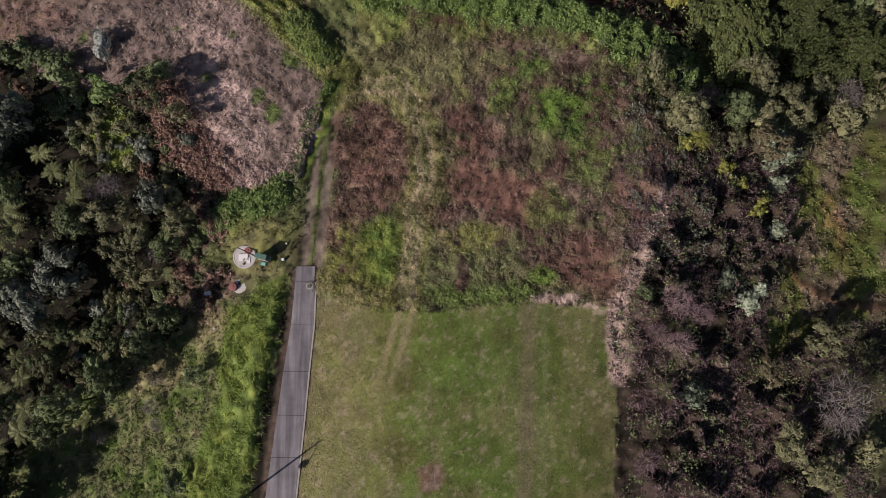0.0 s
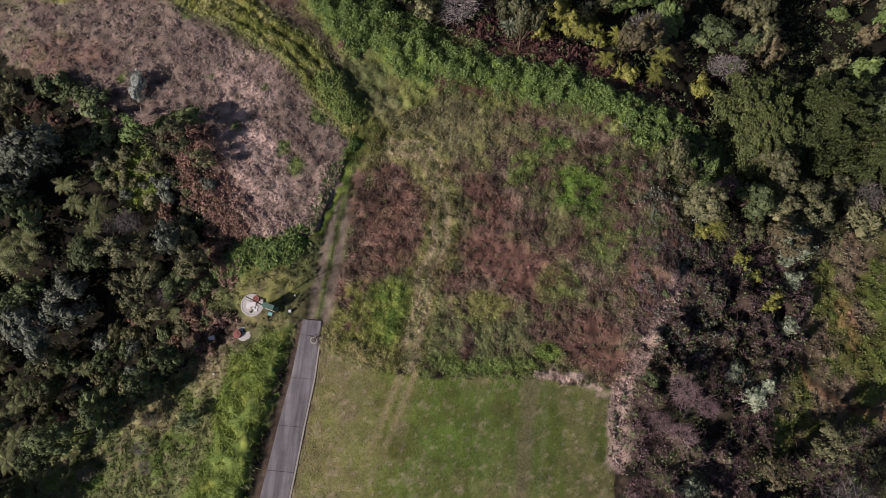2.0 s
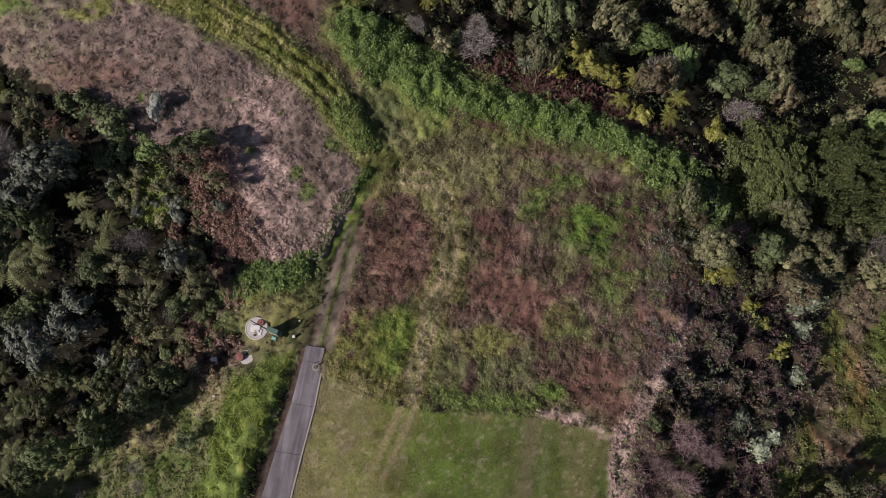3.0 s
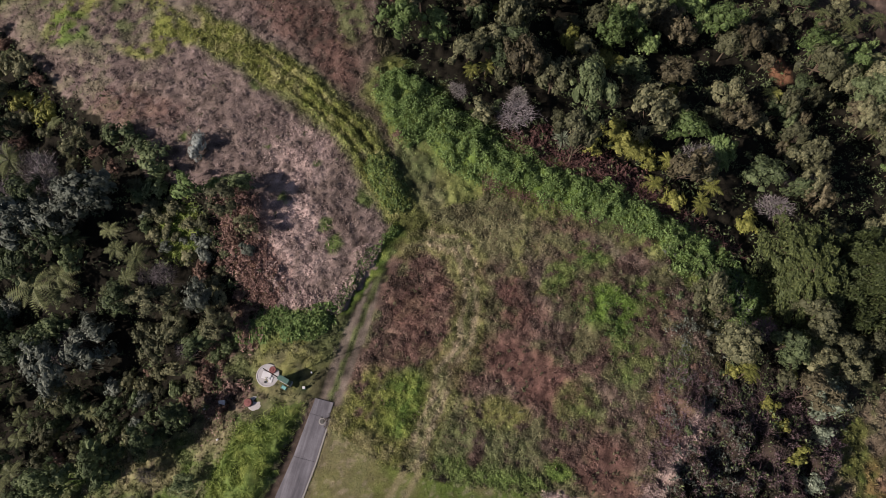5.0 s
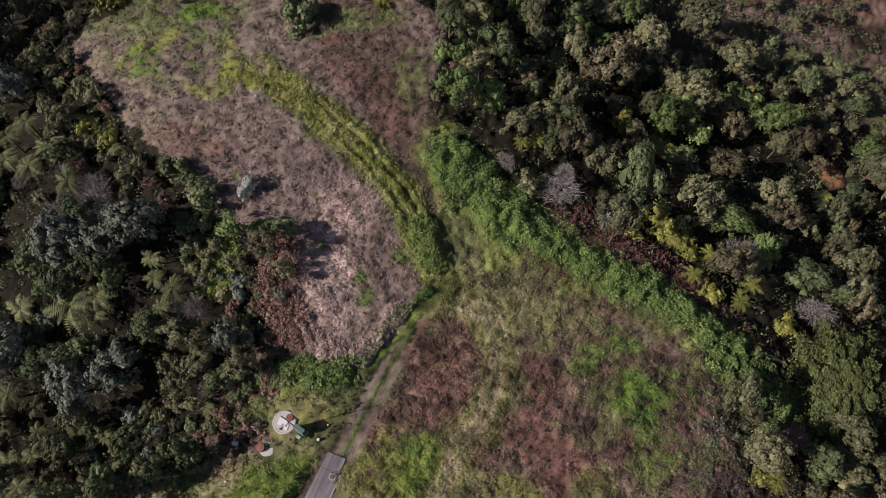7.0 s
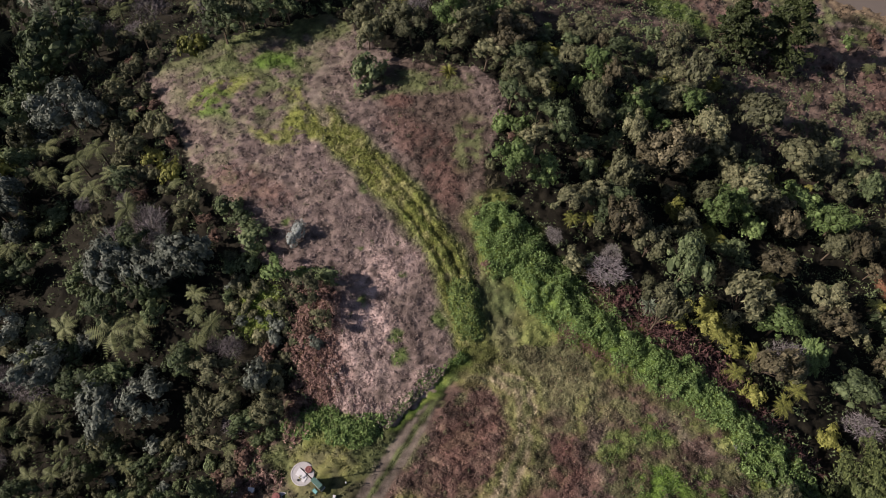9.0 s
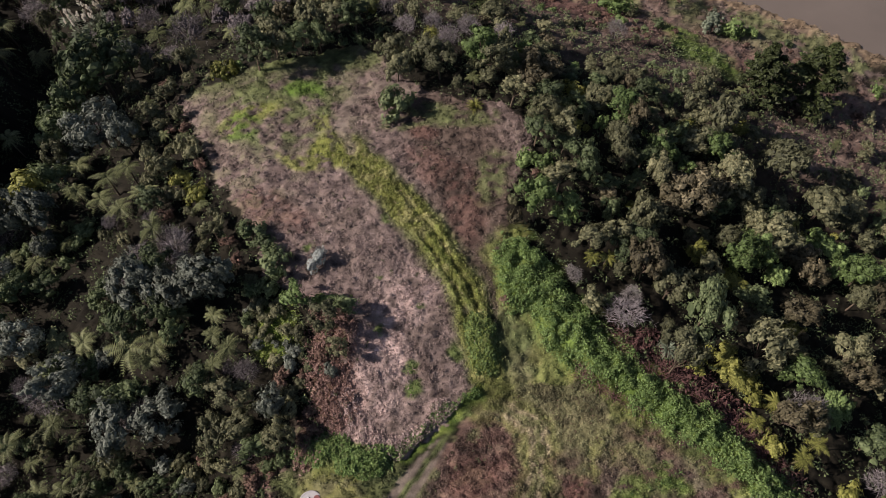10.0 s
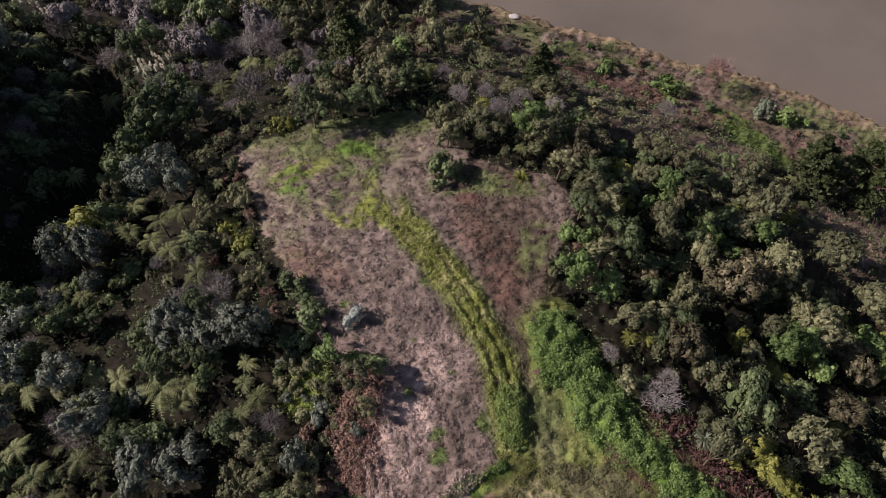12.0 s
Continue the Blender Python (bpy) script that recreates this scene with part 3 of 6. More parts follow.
def roughness_of(x, y):
    """Small relief: lumpy dead growth, smooth lawn and track."""
    lump = 0.8 * (grain(x, y, 1.3, 21, 2) - 0.5) + 0.75 * (grain(x, y, 0.8, 23, 1) - 0.5) + 0.5 * (grain(x, y, 4.0, 22, 2) - 0.5)
    calm = np.where(inside(x, y, LAWN), 0.12, 1.0)
    calm = np.where(inside(x, y, PAD), 0.6, np.where(inside(x, y, RIDGE), 0.5, calm))
    d = np.minimum(along(x, y, RUT_A)[0], along(x, y, RUT_B)[0])
    drive = inside(x, y, DRIVE_LEFT + DRIVE_RIGHT[::-1])
    lump = lump * smooth(0.5, 1.8, np.minimum(along(x, y, DRIVE_LEFT)[0], along(x, y, DRIVE_RIGHT)[0]))
    return np.where(drive, -0.10, lump * calm * smooth(0.5, 1.6, d) - 0.10 * smooth(0.9, 0.5, d))


def grid_axis(lo, hi, step, far, grow=1.35):
    mid = list(np.arange(lo, hi, step))
    a, s = mid[-1], step
    while a < far:
        s *= grow
        a += s
        mid.append(a)
    a, s = lo, step
    while a > -far:
        s *= grow
        a -= s
        mid.insert(0, a)
    return np.array(mid)


def mesh_from(name, verts, faces, mats=(), smooth_faces=False):
    """A mesh from arrays of points and of equal-sided faces."""
    verts, faces = np.asarray(verts, np.float32), np.asarray(faces, np.int32)
    me = bpy.data.meshes.new(name)
    n, k = faces.shape
    me.vertices.add(len(verts))
    me.vertices.foreach_set("co", verts.ravel())
    me.loops.add(n * k)
    me.loops.foreach_set("vertex_index", faces.ravel())
    me.polygons.add(n)
    me.polygons.foreach_set("loop_start", np.arange(0, n * k, k, dtype=np.int32))
    for m in mats:
        me.materials.append(m)
    me.update(calc_edges=True)
    me.polygons.foreach_set("use_smooth", np.full(n, smooth_faces))
    return me


def paint(me, colours):
    a = me.color_attributes.new("cover", "FLOAT_COLOR", "POINT")
    a.data.foreach_set("color", np.concatenate([colours, np.ones((len(colours), 1))], 1).astype(np.float32).ravel())


def blade_material(name):
    """Blades and leaves in the colours of the cover they grow from, each a little different."""
    m, t, b = graph(name, 0.75, 0.2)
    a = t.nodes.new("ShaderNodeVertexColor")
    a.layer_name = "cover"
    one = t.nodes.new("ShaderNodeNewGeometry").outputs["Random Per Island"]
    c = mix(t, 1.0, a.outputs[0], ramp(t, one, [(0.0, (0.72, 0.73, 0.72)), (0.6, (1.0, 1.0, 1.0)), (1.0, (1.28, 1.27, 1.25))]), "MULTIPLY")
    t.links.new(c, b.inputs["Base Color"])
    return m


def cover_material(name, rough, amount):
    m, t, b = graph(name, rough, 0.15)
    a = t.nodes.new("ShaderNodeVertexColor")
    a.layer_name = "cover"
    fine, coarse = noise_of(t, 4.0, 6, 0.85), noise_of(t, 1.3, 5, 0.65)
    c = mix(t, 1.0, a.outputs[0], ramp(t, fine, [(0.28, (1 - amount,) * 3), (0.5, (1, 1, 1)), (0.75, (1 + amount, 1 + amount * 0.92, 1 + amount * 0.8))]), "MULTIPLY")
    c = mix(t, 0.6, c, mix(t, 1.0, c, ramp(t, coarse, [(0.3, (0.7, 0.72, 0.7)), (0.7, (1.25, 1.2, 1.15))]), "MULTIPLY"))
    t.links.new(c, b.inputs["Base Color"])
    bump(t, b, fine, 0.9, 0.12)
    return m


gx, gy = grid_axis(-75, 60, 0.4, 3200), grid_axis(-30, 82, 0.4, 3200)
gx = np.concatenate([gx[gx < -150], np.arange(-150, -75.1, 1.3), gx[gx >= -75]])
gy = np.concatenate([gy[(gy < 82) & (gy > -3300)], np.arange(82.6, 176, 0.9), gy[gy > 177]])
X, Y = np.meshgrid(gx, gy)
Z = land(X, Y) + roughness_of(X, Y) + mound(X, Y)
nx, ny = len(gx), len(gy)
idx = np.arange(nx * ny).reshape(ny, nx)
quads = np.stack([idx[:-1, :-1], idx[:-1, 1:], idx[1:, 1:], idx[1:, :-1]], -1).reshape(-1, 4)
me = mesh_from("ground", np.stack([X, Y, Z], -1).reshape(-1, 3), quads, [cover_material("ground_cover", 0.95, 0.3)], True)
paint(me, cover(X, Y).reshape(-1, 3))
tagged(new("ground", me), "rough hill ground of grass, dead bracken and bare soil", "ground", kind="structure")


# river
def water_material():
    m, t, b = graph("muddy_water", 0.25, 0.5)
    pos = t.nodes.new("ShaderNodeNewGeometry").outputs["Position"]
    c = ramp(t, noise_of(t, 0.02, 5, 0.6, pos), [(0.35, (0.100, 0.082, 0.068)), (0.65, (0.132, 0.108, 0.091))])
    t.links.new(c, b.inputs["Base Color"])
    bump(t, b, noise_of(t, 1.2, 4, 0.6, pos), 0.12, 0.1)
    return m


me = mesh_from("river_water", [(-3000, 100, -25), (3000, 100, -25), (3000, 3000, -25), (-3000, 3000, -25)], [(0, 1, 2, 3)], [water_material()])
tagged(new("river_water", me), "still brown muddy river water", "water", kind="structure")


# ---- plants: shapes ----
def unit(v):
    return v / np.maximum(np.linalg.norm(v, axis=-1, keepdims=True), 1e-9)


def leaves(centre, normal, size, rng, long=1.6, fold=0.25):
    """Folded four-cornered leaves or sprays, each an island of two triangles."""
    n = len(centre)
    normal = unit(normal)
    a = unit(np.cross(normal, rng.normal(size=(n, 3))))
    b = np.cross(normal, a)
    s = np.broadcast_to(np.asarray(size, float), (n,))[:, None]
    lift = normal * s * fold
    v = np.stack([centre - a * s * long * 0.5, centre + b * s * 0.5 + lift, centre + a * s * long * 0.5, centre - b * s * 0.5 + lift], 1).reshape(-1, 3)
    k = np.arange(n)[:, None] * 4
    f = np.concatenate([k + [0, 1, 2], k + [0, 2, 3]])
    return v, f


def sprigs(centre, normal, size, rng, long=1.8):
    """Small three-cornered leaf sprays."""
    n = len(centre)
    normal = unit(normal)
    a = unit(np.cross(normal, rng.normal(size=(n, 3))))
    b = np.cross(normal, a)
    s = np.broadcast_to(np.asarray(size, float), (n,))[:, None]
    v = np.stack([centre - a * s * long * 0.4 + b * s * 0.5, centre - a * s * long * 0.4 - b * s * 0.5, centre + a * s * long * 0.6], 1).reshape(-1, 3)
    return v, np.arange(n * 3).reshape(-1, 3)


def ribbons(points, width, rng):
    """Thin tapering canes or blades through rows of points."""
    n, m, _ = points.shape
    d = unit(points[:, -1] - points[:, 0])
    side = unit(np.cross(d, rng.normal(size=(n, 3))))[:, None]
    w = np.broadcast_to(np.asarray(width, float), (n,))[:, None, None] * np.linspace(1, 0.3, m)[None, :, None] * 0.5
    v = np.stack([points - side * w, points + side * w], 2).reshape(n, m * 2, 3)
    k = np.arange(n)[:, None] * (m * 2)
    f = [k + np.array(c) + 2 * i for i in range(m - 1) for c in ([0, 1, 3], [0, 3, 2])]
    return v.reshape(-1, 3), np.concatenate(f)


def tubes(a, b, ra, rb, sides=4):
    """Tapering pieces of trunk or limb from points a to points b."""
    a, b = np.asarray(a, float), np.asarray(b, float)
    n = len(a)
    d = unit(b - a)
    u = unit(np.cross(d, np.where(abs(d[:, 2:]) > 0.9, [[1.0, 0, 0]], [[0, 0, 1.0]])))
    w = np.cross(d, u)
    ang = np.arange(sides) * 2 * np.pi / sides
    ring = u[:, None] * np.cos(ang)[None, :, None] + w[:, None] * np.sin(ang)[None, :, None]
    v = np.concatenate([a[:, None] + ring * np.asarray(ra)[:, None, None], b[:, None] + ring * np.asarray(rb)[:, None, None]], 1).reshape(-1, 3)
    k = np.arange(n)[:, None] * 2 * sides
    f = []
    for i in range(sides):
        j = (i + 1) % sides
        f += [k + [i, j, sides + j], k + [i, sides + j, sides + i]]
    return v, np.concatenate(f)


def join(*pieces):
    vs, fs, n = [], [], 0
    for v, f in pieces:
        vs.append(v)
        fs.append(f + n)
        n += len(v)
    return np.concatenate(vs), np.concatenate(fs)


def ball_dirs(rng, n, low=-1.0):
    d = unit(rng.normal(size=(n * 4, 3)))
    return d[d[:, 2] > low][:n]


def hearts(rng, centre, radius, fine=1, squash=0.85):
    """Dense inner foliage: an uneven mass in each lump of a crown."""
    bm = bmesh.new()
    bmesh.ops.create_icosphere(bm, subdivisions=fine, radius=1.0)
    v = np.array([p.co for p in bm.verts])
    f = np.array([[p.index for p in q.verts] for q in bm.faces])
    bm.free()
    f = f[v[f].mean(1)[:, 2] > -0.45]
    n = len(centre)
    grow = rng.uniform(0.72, 1.12, (n, len(v), 1))
    out = centre[:, None] + v[None] * grow * radius[:, None, None] * [1, 1, squash]
    return out.reshape(-1, 3), (f[None] + (np.arange(n) * len(v))[:, None, None]).reshape(-1, 3)


def lump_crown(rng, height, radius, lumps, count, leaf, flat=0.8, ragged=0.25, long=1.5, middle=0.68, low=-0.3):
    """A crown of leafy lumps at the ends of limbs, with gaps between them."""
    mid = height * middle
    dirs = ball_dirs(rng, lumps, -0.4)
    cen = dirs * radius * rng.uniform(0.42, 0.86, (lumps, 1)) * [1, 1, flat] + [0, 0, mid]
    cen += rng.normal(size=cen.shape) * radius * 0.1
    cen[0] = [0, 0, mid + radius * flat * 0.45]
    rad = radius * rng.uniform(0.18, 0.44, lumps) * (20 / lumps) ** 0.25
    clusters = max(count // 17, 30)
    which = rng.choice(lumps, clusters * 3, p=rad ** 2 / (rad ** 2).sum())
    d = ball_dirs(rng, clusters * 3, low)
    which = which[:len(d)]
    p = cen[which] + d * (rad[which] * rng.uniform(0.85, 1.0 + ragged, len(d)))[:, None] * [1, 1, 0.85]
    inner = np.zeros(len(p), bool)
    for c, r in zip(cen, rad):
        inner |= np.linalg.norm((p - c) / [1, 1, 0.85], axis=1) < r * 0.75
    p, d = p[~inner][:clusters], d[~inner][:clusters]
    tuft = d + unit(p - [0, 0, mid]) * 0.5 + rng.normal(size=d.shape) * 0.22
    k = np.repeat(np.arange(len(p)), -(-count // len(p)))[:count]
    off = rng.normal(size=(count, 3)) * leaf * 1.0
    p = p[k] + off - unit(tuft)[k] * (np.linalg.norm(off, axis=1) ** 2 / leaf * 0.3)[:, None]
    nrm = unit(tuft)[k] + off / leaf * 0.35 + rng.normal(size=p.shape) * 0.25
    crown = join(hearts(rng, cen, rad * 0.66), sprigs(p, nrm, leaf * rng.uniform(0.6, 1.35, len(p)), rng, long))
    fork = np.array([0, 0, height * 0.38])
    limbs = min(lumps, 12)
    wood = tubes([(0, 0, -0.6)] + [fork] * limbs, [fork] + list(cen[:limbs]), [radius * 0.065] + [radius * 0.035] * limbs, [radius * 0.05] + [radius * 0.012] * limbs, 4)
    return crown, wood


def conifer_crown(rng, height, radius, tiers, count, leaf, point=1.0):
    """Limbs in whorls that shorten upwards, hung with flat sprays."""
    p, nrm, la, lb = [], [], [], []
    per = max(20, count // (tiers * 9))
    for k in range(tiers):
        h = height * (0.15 + 0.83 * k / tiers)
        reach = radius * (1 - (k / tiers) ** point) * rng.uniform(0.85, 1.1) + 0.25
        for j in range(9):
            a = rng.uniform(0, 6.283)
            r = reach * rng.uniform(0.7, 1.15)
            tip = np.array([math.cos(a) * r, math.sin(a) * r, h + r * rng.uniform(-0.05, 0.3)])
            root = np.array([0, 0, h])
            la.append(root), lb.append(tip)
            s = rng.choice([0.3, 0.5, 0.68, 0.84, 0.98], per, p=[0.1, 0.15, 0.2, 0.25, 0.3])
            bough = rng.normal(size=(per, 3))
            bough[:, 2] = abs(bough[:, 2])
            q = root + (tip - root) * s[:, None] + unit(bough) * [reach * 0.14, reach * 0.14, reach * 0.12] * rng.uniform(0.6, 1.05, (per, 1))
            p.append(q)
            nrm.append(np.tile([math.cos(a) * 0.3, math.sin(a) * 0.3, 0.8], (per, 1)) + rng.normal(size=(per, 3)) * 0.5)
    p, nrm = np.concatenate(p), np.concatenate(nrm)
    crown = sprigs(p, nrm, leaf * rng.uniform(0.5, 1.4, len(p)), rng, 2.2)
    wood = tubes([(0, 0, -0.6)] + la, [(0, 0, height * 0.95)] + lb, [radius * 0.06] + [radius * 0.016] * len(la), [0.03] + [0.015] * len(la), 5)
    return crown, wood


def fern_fronds(rng, trunk, reach, count, pairs=12):
    """Arching fronds round the top of a trunk, each with paired drooping leaflets."""
    v, f, n = [], [], 0
    for k in range(count):
        a = k * 2.399 + rng.uniform(-0.25, 0.25)
        L, rise = reach * rng.uniform(0.8, 1.1), rng.uniform(0.12, 0.5)
        out, side = np.array([math.cos(a), math.sin(a), 0]), np.array([-math.sin(a), math.cos(a), 0])
        s = np.linspace(0.08, 1, pairs)
        mid = out * (s * L)[:, None] + np.array([0, 0, 1]) * (trunk + L * (rise * s * 1.6 - 0.75 * s ** 2.2))[:, None]
        w = L * 0.24 * np.sin(np.pi * np.clip(s * 0.92 + 0.06, 0, 1)) ** 0.8
        step = L / pairs * 0.52
        for sign in (-1, 1):
            tip = mid + side * (sign * w)[:, None] + out * step * 1.1 - np.array([0, 0, 1]) * (w * 0.28)[:, None]
            tri = np.stack([mid - out * step, mid + out * step * 0.7, tip], 1).reshape(-1, 3)
            v.append(tri)
            f.append(np.arange(len(tri)).reshape(-1, 3) + n)
            n += len(tri)
    return np.concatenate(v), np.concatenate(f)


def bare_branches(rng, height, spread, forks=5, start=4):
    """Forking leafless branches, down to twigs."""
    a, b, ra, rb = [np.zeros(3) + [0, 0, -0.5]], [np.array([0, 0, height * 0.25])], [height * 0.011], [height * 0.008]
    ends = [(b[0], unit(np.array([rng.normal() * 0.5, rng.normal() * 0.5, 1.0])), height * 0.26, height * 0.0045) for _ in range(start)]
    for level in range(forks):
        more = []
        for p, d, L, r in ends:
            d2 = unit(d + rng.normal(size=3) * 0.55 * spread + [0, 0, 0.08])
            q = p + d2 * L * rng.uniform(0.7, 1.15)
            a.append(p), b.append(q), ra.append(r), rb.append(r * 0.68)
            kids = 3 if level > 1 and rng.random() < 0.4 else 2
            for _ in range(kids):
                more.append((q, unit(d2 + rng.normal(size=3) * 0.55 * spread), L * 0.68, max(r * 0.62, 0.012)))
        ends = more
    return tubes(a, b, ra, rb, 3)


def spiky_rosette(rng, height, reach, count):
    """Sword leaves that fan out from one point."""
    d = ball_dirs(rng, count, 0.02)
    base = np.zeros((count, 3)) + [0, 0, height]
    L = reach * rng.uniform(0.75, 1.1, (count, 1))
    pts = np.stack([base, base + d * L * 0.55 + [0, 0, 0.05 * reach], base + d * L - np.array([0, 0, 1]) * L * 0.22], 1)
    return ribbons(pts, reach * 0.085, rng)


def heath_crown(rng, height, radius, count, leaf):
    """A fine upright crown of many small tufts."""
    tufts = int(rng.integers(18, 34))
    d = ball_dirs(rng, tufts, -0.5)
    cen = d * radius * rng.uniform(0.55, 0.95, (tufts, 1)) * [1, 1, 0.75] + [0, 0, height * 0.62]
    rad = radius * rng.uniform(0.2, 0.36, tufts)
    sprays = count // 15
    w = rng.integers(0, tufts, sprays)
    q = ball_dirs(rng, sprays, -0.15)
    w = w[:len(q)]
    p = cen[w] + q * rad[w][:, None] * [1, 1, 1.35] * rng.uniform(0.6, 1.1, (len(q), 1))
    tilt = unit(q * 0.9 + d[w] * 0.55 + rng.normal(size=q.shape) * 0.22)
    k = np.repeat(np.arange(len(q)), 15)
    off = rng.normal(size=(len(k), 3)) * leaf * 1.0
    p = p[k] + off
    nrm = tilt[k] + off / leaf * 0.35 + rng.normal(size=off.shape) * 0.25
    crown = join(hearts(rng, cen, rad * 0.62, 1, 1.2), sprigs(p, nrm, leaf * rng.uniform(0.6, 1.35, len(k)), rng, 2.0))
    fork = np.array([0, 0, height * 0.2])
    limbs = 12
    wood = tubes([(0, 0, -0.6)] + [fork] * limbs, [fork] + list(cen[:limbs]), [radius * 0.05] + [radius * 0.022] * limbs, [radius * 0.045] + [0.012] * limbs, 4)
    return crown, wood


def plume_tussock(rng):
    """Pampas: a fountain of blades, and upright plumes."""
    blades = spiky_rosette(rng, 0.2, 1.7, 130)
    n = 9
    foot = rng.normal(size=(n, 3)) * [0.35, 0.35, 0]
    top = foot * 2.2 + [0, 0, 2.6]
    stalk = ribbons(np.stack([foot, (foot + top) / 2, top], 1), 0.05, rng)
    s = rng.uniform(0, 1, (n, 26))
    p = (top[:, None] + np.array([0, 0, 0.75]) * s[..., None] + rng.normal(size=(n, 26, 3)) * 0.055).reshape(-1, 3)
    plume = [leaves(q, rng.normal(size=q.shape), 0.15, rng, 2.2) for q in p.reshape(n, 26, 3)]
    return blades, stalk, plume


def make(name, parts, label, category, group=""):
    """A plant: an Empty at its foot with its parts."""
    ob = tagged(new(name), label, category, group)
    ob.empty_display_size = 0.5
    for pname, (v, f), mat in parts:
        p = new(pname, mesh_from(pname, v, f, [MAT[mat]]))
        p.parent = ob
        if pname in ("twig_spray", "plume", "stalk_cluster"):
            tagged(p, kind="stuff")
    return ob


SHAPES = {}
TINTS = {"dark": "dark green", "olive": "olive green", "brown": "bronze-brown", "bright": "bright green", "yellow": "yellow-green", "grey": "silvery grey-green",
         "pine": "dark green", "twig": "pale grey", "red": "dull red", "fern": "green", "bramble": "purplish brown", "mauve": "mauve-grey", "umber": "russet-brown", "rust": "rust-brown", "sage": "grey-green", "silver": "silver-grey"}


def shape_of(kind, tint, v, fine):
    rng = np.random.default_rng(sum(map(ord, kind + tint)) * 7 + v)
    look_of = TINTS[tint]
    if kind in ("broadleaf_tree", "evergreen_tree", "hardwood_tree"):
        c, w = lump_crown(rng, 6.2 + 0.5 * v, 2.7, (14, 20, 32, 26)[v], 2300 if fine else 1050, 0.18 if fine else 0.26, (1.05, 0.85, 1.2, 0.95)[v], 0.22, middle=0.6, low=-0.15)
        return make(kind, [("trunk", w, "bark"), ("crown", c, tint)], f"{look_of} {kind.split('_')[0]} tree with a lumpy crown", "tree", "native bush trees")
    if kind == "heath_tree":
        c, w = heath_crown(rng, 5.0 + 0.6 * v, 2.3, 2100 if fine else 1050, 0.17 if fine else 0.23)
        return make(kind, [("trunk", w, "bark"), ("crown", c, tint)], f"fine-leaved {look_of} heath tree on the slope", "tree", "native bush trees")
    if kind in ("shrub", "bank_shrub"):
        c, w = lump_crown(rng, 1.7, 1.35, (16, 9, 22, 12)[v], 680, 0.18, 0.75, 0.5, 1.6, 0.45, -0.3)
        return make(kind, [("stem", w, "bark"), ("crown", c, tint)], f"{look_of} rounded leafy shrub", "shrub", "shrubs")
    if kind == "tree_fern":
        h = 3.4 + v * 0.5
        w = tubes([(0, 0, -0.6)], [(0, 0, h)], [0.16], [0.11], 7)
        return make(kind, [("trunk", w, "bark"), ("crown", fern_fronds(rng, h, 2.5, 15), tint)], f"{look_of} tree fern with arching fronds", "tree fern", "tree ferns")
    if kind == "bare_tree":
        b = bare_branches(rng, 5.0, 1.0, 4, 5)
        n = 950
        d = ball_dirs(rng, n, -0.05)
        lobes = ball_dirs(rng, 9, 0.0)
        swell = 0.72 + 0.36 * np.max(d @ lobes.T, axis=1) ** 6
        foot = d * [2.0, 2.0, 2.3] * (swell * rng.uniform(0.45, 0.95, n))[:, None] + [0, 0, 2.1]
        tip = foot + unit(d * 0.7 + rng.normal(size=(n, 3)) * 0.75) * rng.uniform(0.25, 0.65, (n, 1))
        t = ribbons(np.stack([foot, tip], 1), 0.05, rng)
        return make(kind, [("branch_frame", b, tint), ("twig_spray", t, tint)], f"leafless {look_of} tree with forking branches", "tree", "bare trees")
    if kind == "conifer":
        c, w = conifer_crown(rng, 12.0, 4.6, 17, 7000, 0.30, 1.1)
        return make(kind, [("trunk", w, "bark"), ("crown", c, tint)], f"{look_of} conical conifer with drooping sprays", "conifer", "conifers")
    if kind == "spreading_conifer":
        c, w = conifer_crown(rng, 11.0, 8.2, 13, 21000, 0.24, 1.8)
        return make(kind, [("trunk", w, "bark"), ("crown", c, tint)], "huge wide-spreading dark green conifer", "conifer", "conifers")
    if kind == "cabbage_tree":
        w = tubes([(0, 0, -0.4)], [(0, 0, 2.6)], [0.14], [0.1], 6)
        return make(kind, [("trunk", w, "bark"), ("crown", spiky_rosette(rng, 2.6, 1.5, 110), tint)], f"{look_of} cabbage tree with sword leaves", "tree")
    if kind == "flax_bush":
        return make(kind, [("blade_fan", spiky_rosette(rng, 0.1, 1.7, 120), tint)], f"{look_of} flax bush with arching blades", "flax bush")
    b, s, p = plume_tussock(rng)
    return make("pampas_tussock", [("blade_fan", b, "grey"), ("stalk_cluster", s, "straw"), *[("plume", q, "plume") for q in p]], "pampas tussock with upright white plumes", "pampas grass", "pampas")


def plant(kind, tint, x, y, scale=1.0, tall=1.0, variants=4, rng=np.random.default_rng(5)):
    v = int(rng.integers(variants))
    wide = rng.uniform(0.8, 1.22)
    foot = float(land(x, y)) - 0.1 + (0.75 * float(mound(np.array(x), np.array(y))) if 23 < x < 62 and y < 26 else 0.0)
    m = pose(x, y, foot, rng.uniform(-7, 7), rng.uniform(-7, 7), rng.uniform(0, 360)) @ Matrix.Diagonal((scale * wide, scale / wide, scale * tall, 1))
    key = (kind, tint, v, scale > 0.86 and y < 104 and x > -96)
    if key in SHAPES:
        a, b, c = SHAPES[key].scale
        return copy_thing(SHAPES[key], m @ Matrix.Diagonal((1 / a, 1 / b, 1 / c, 1)))
    SHAPES[key] = shape_of(*key)
    SHAPES[key].matrix_basis = m
    return SHAPES[key]


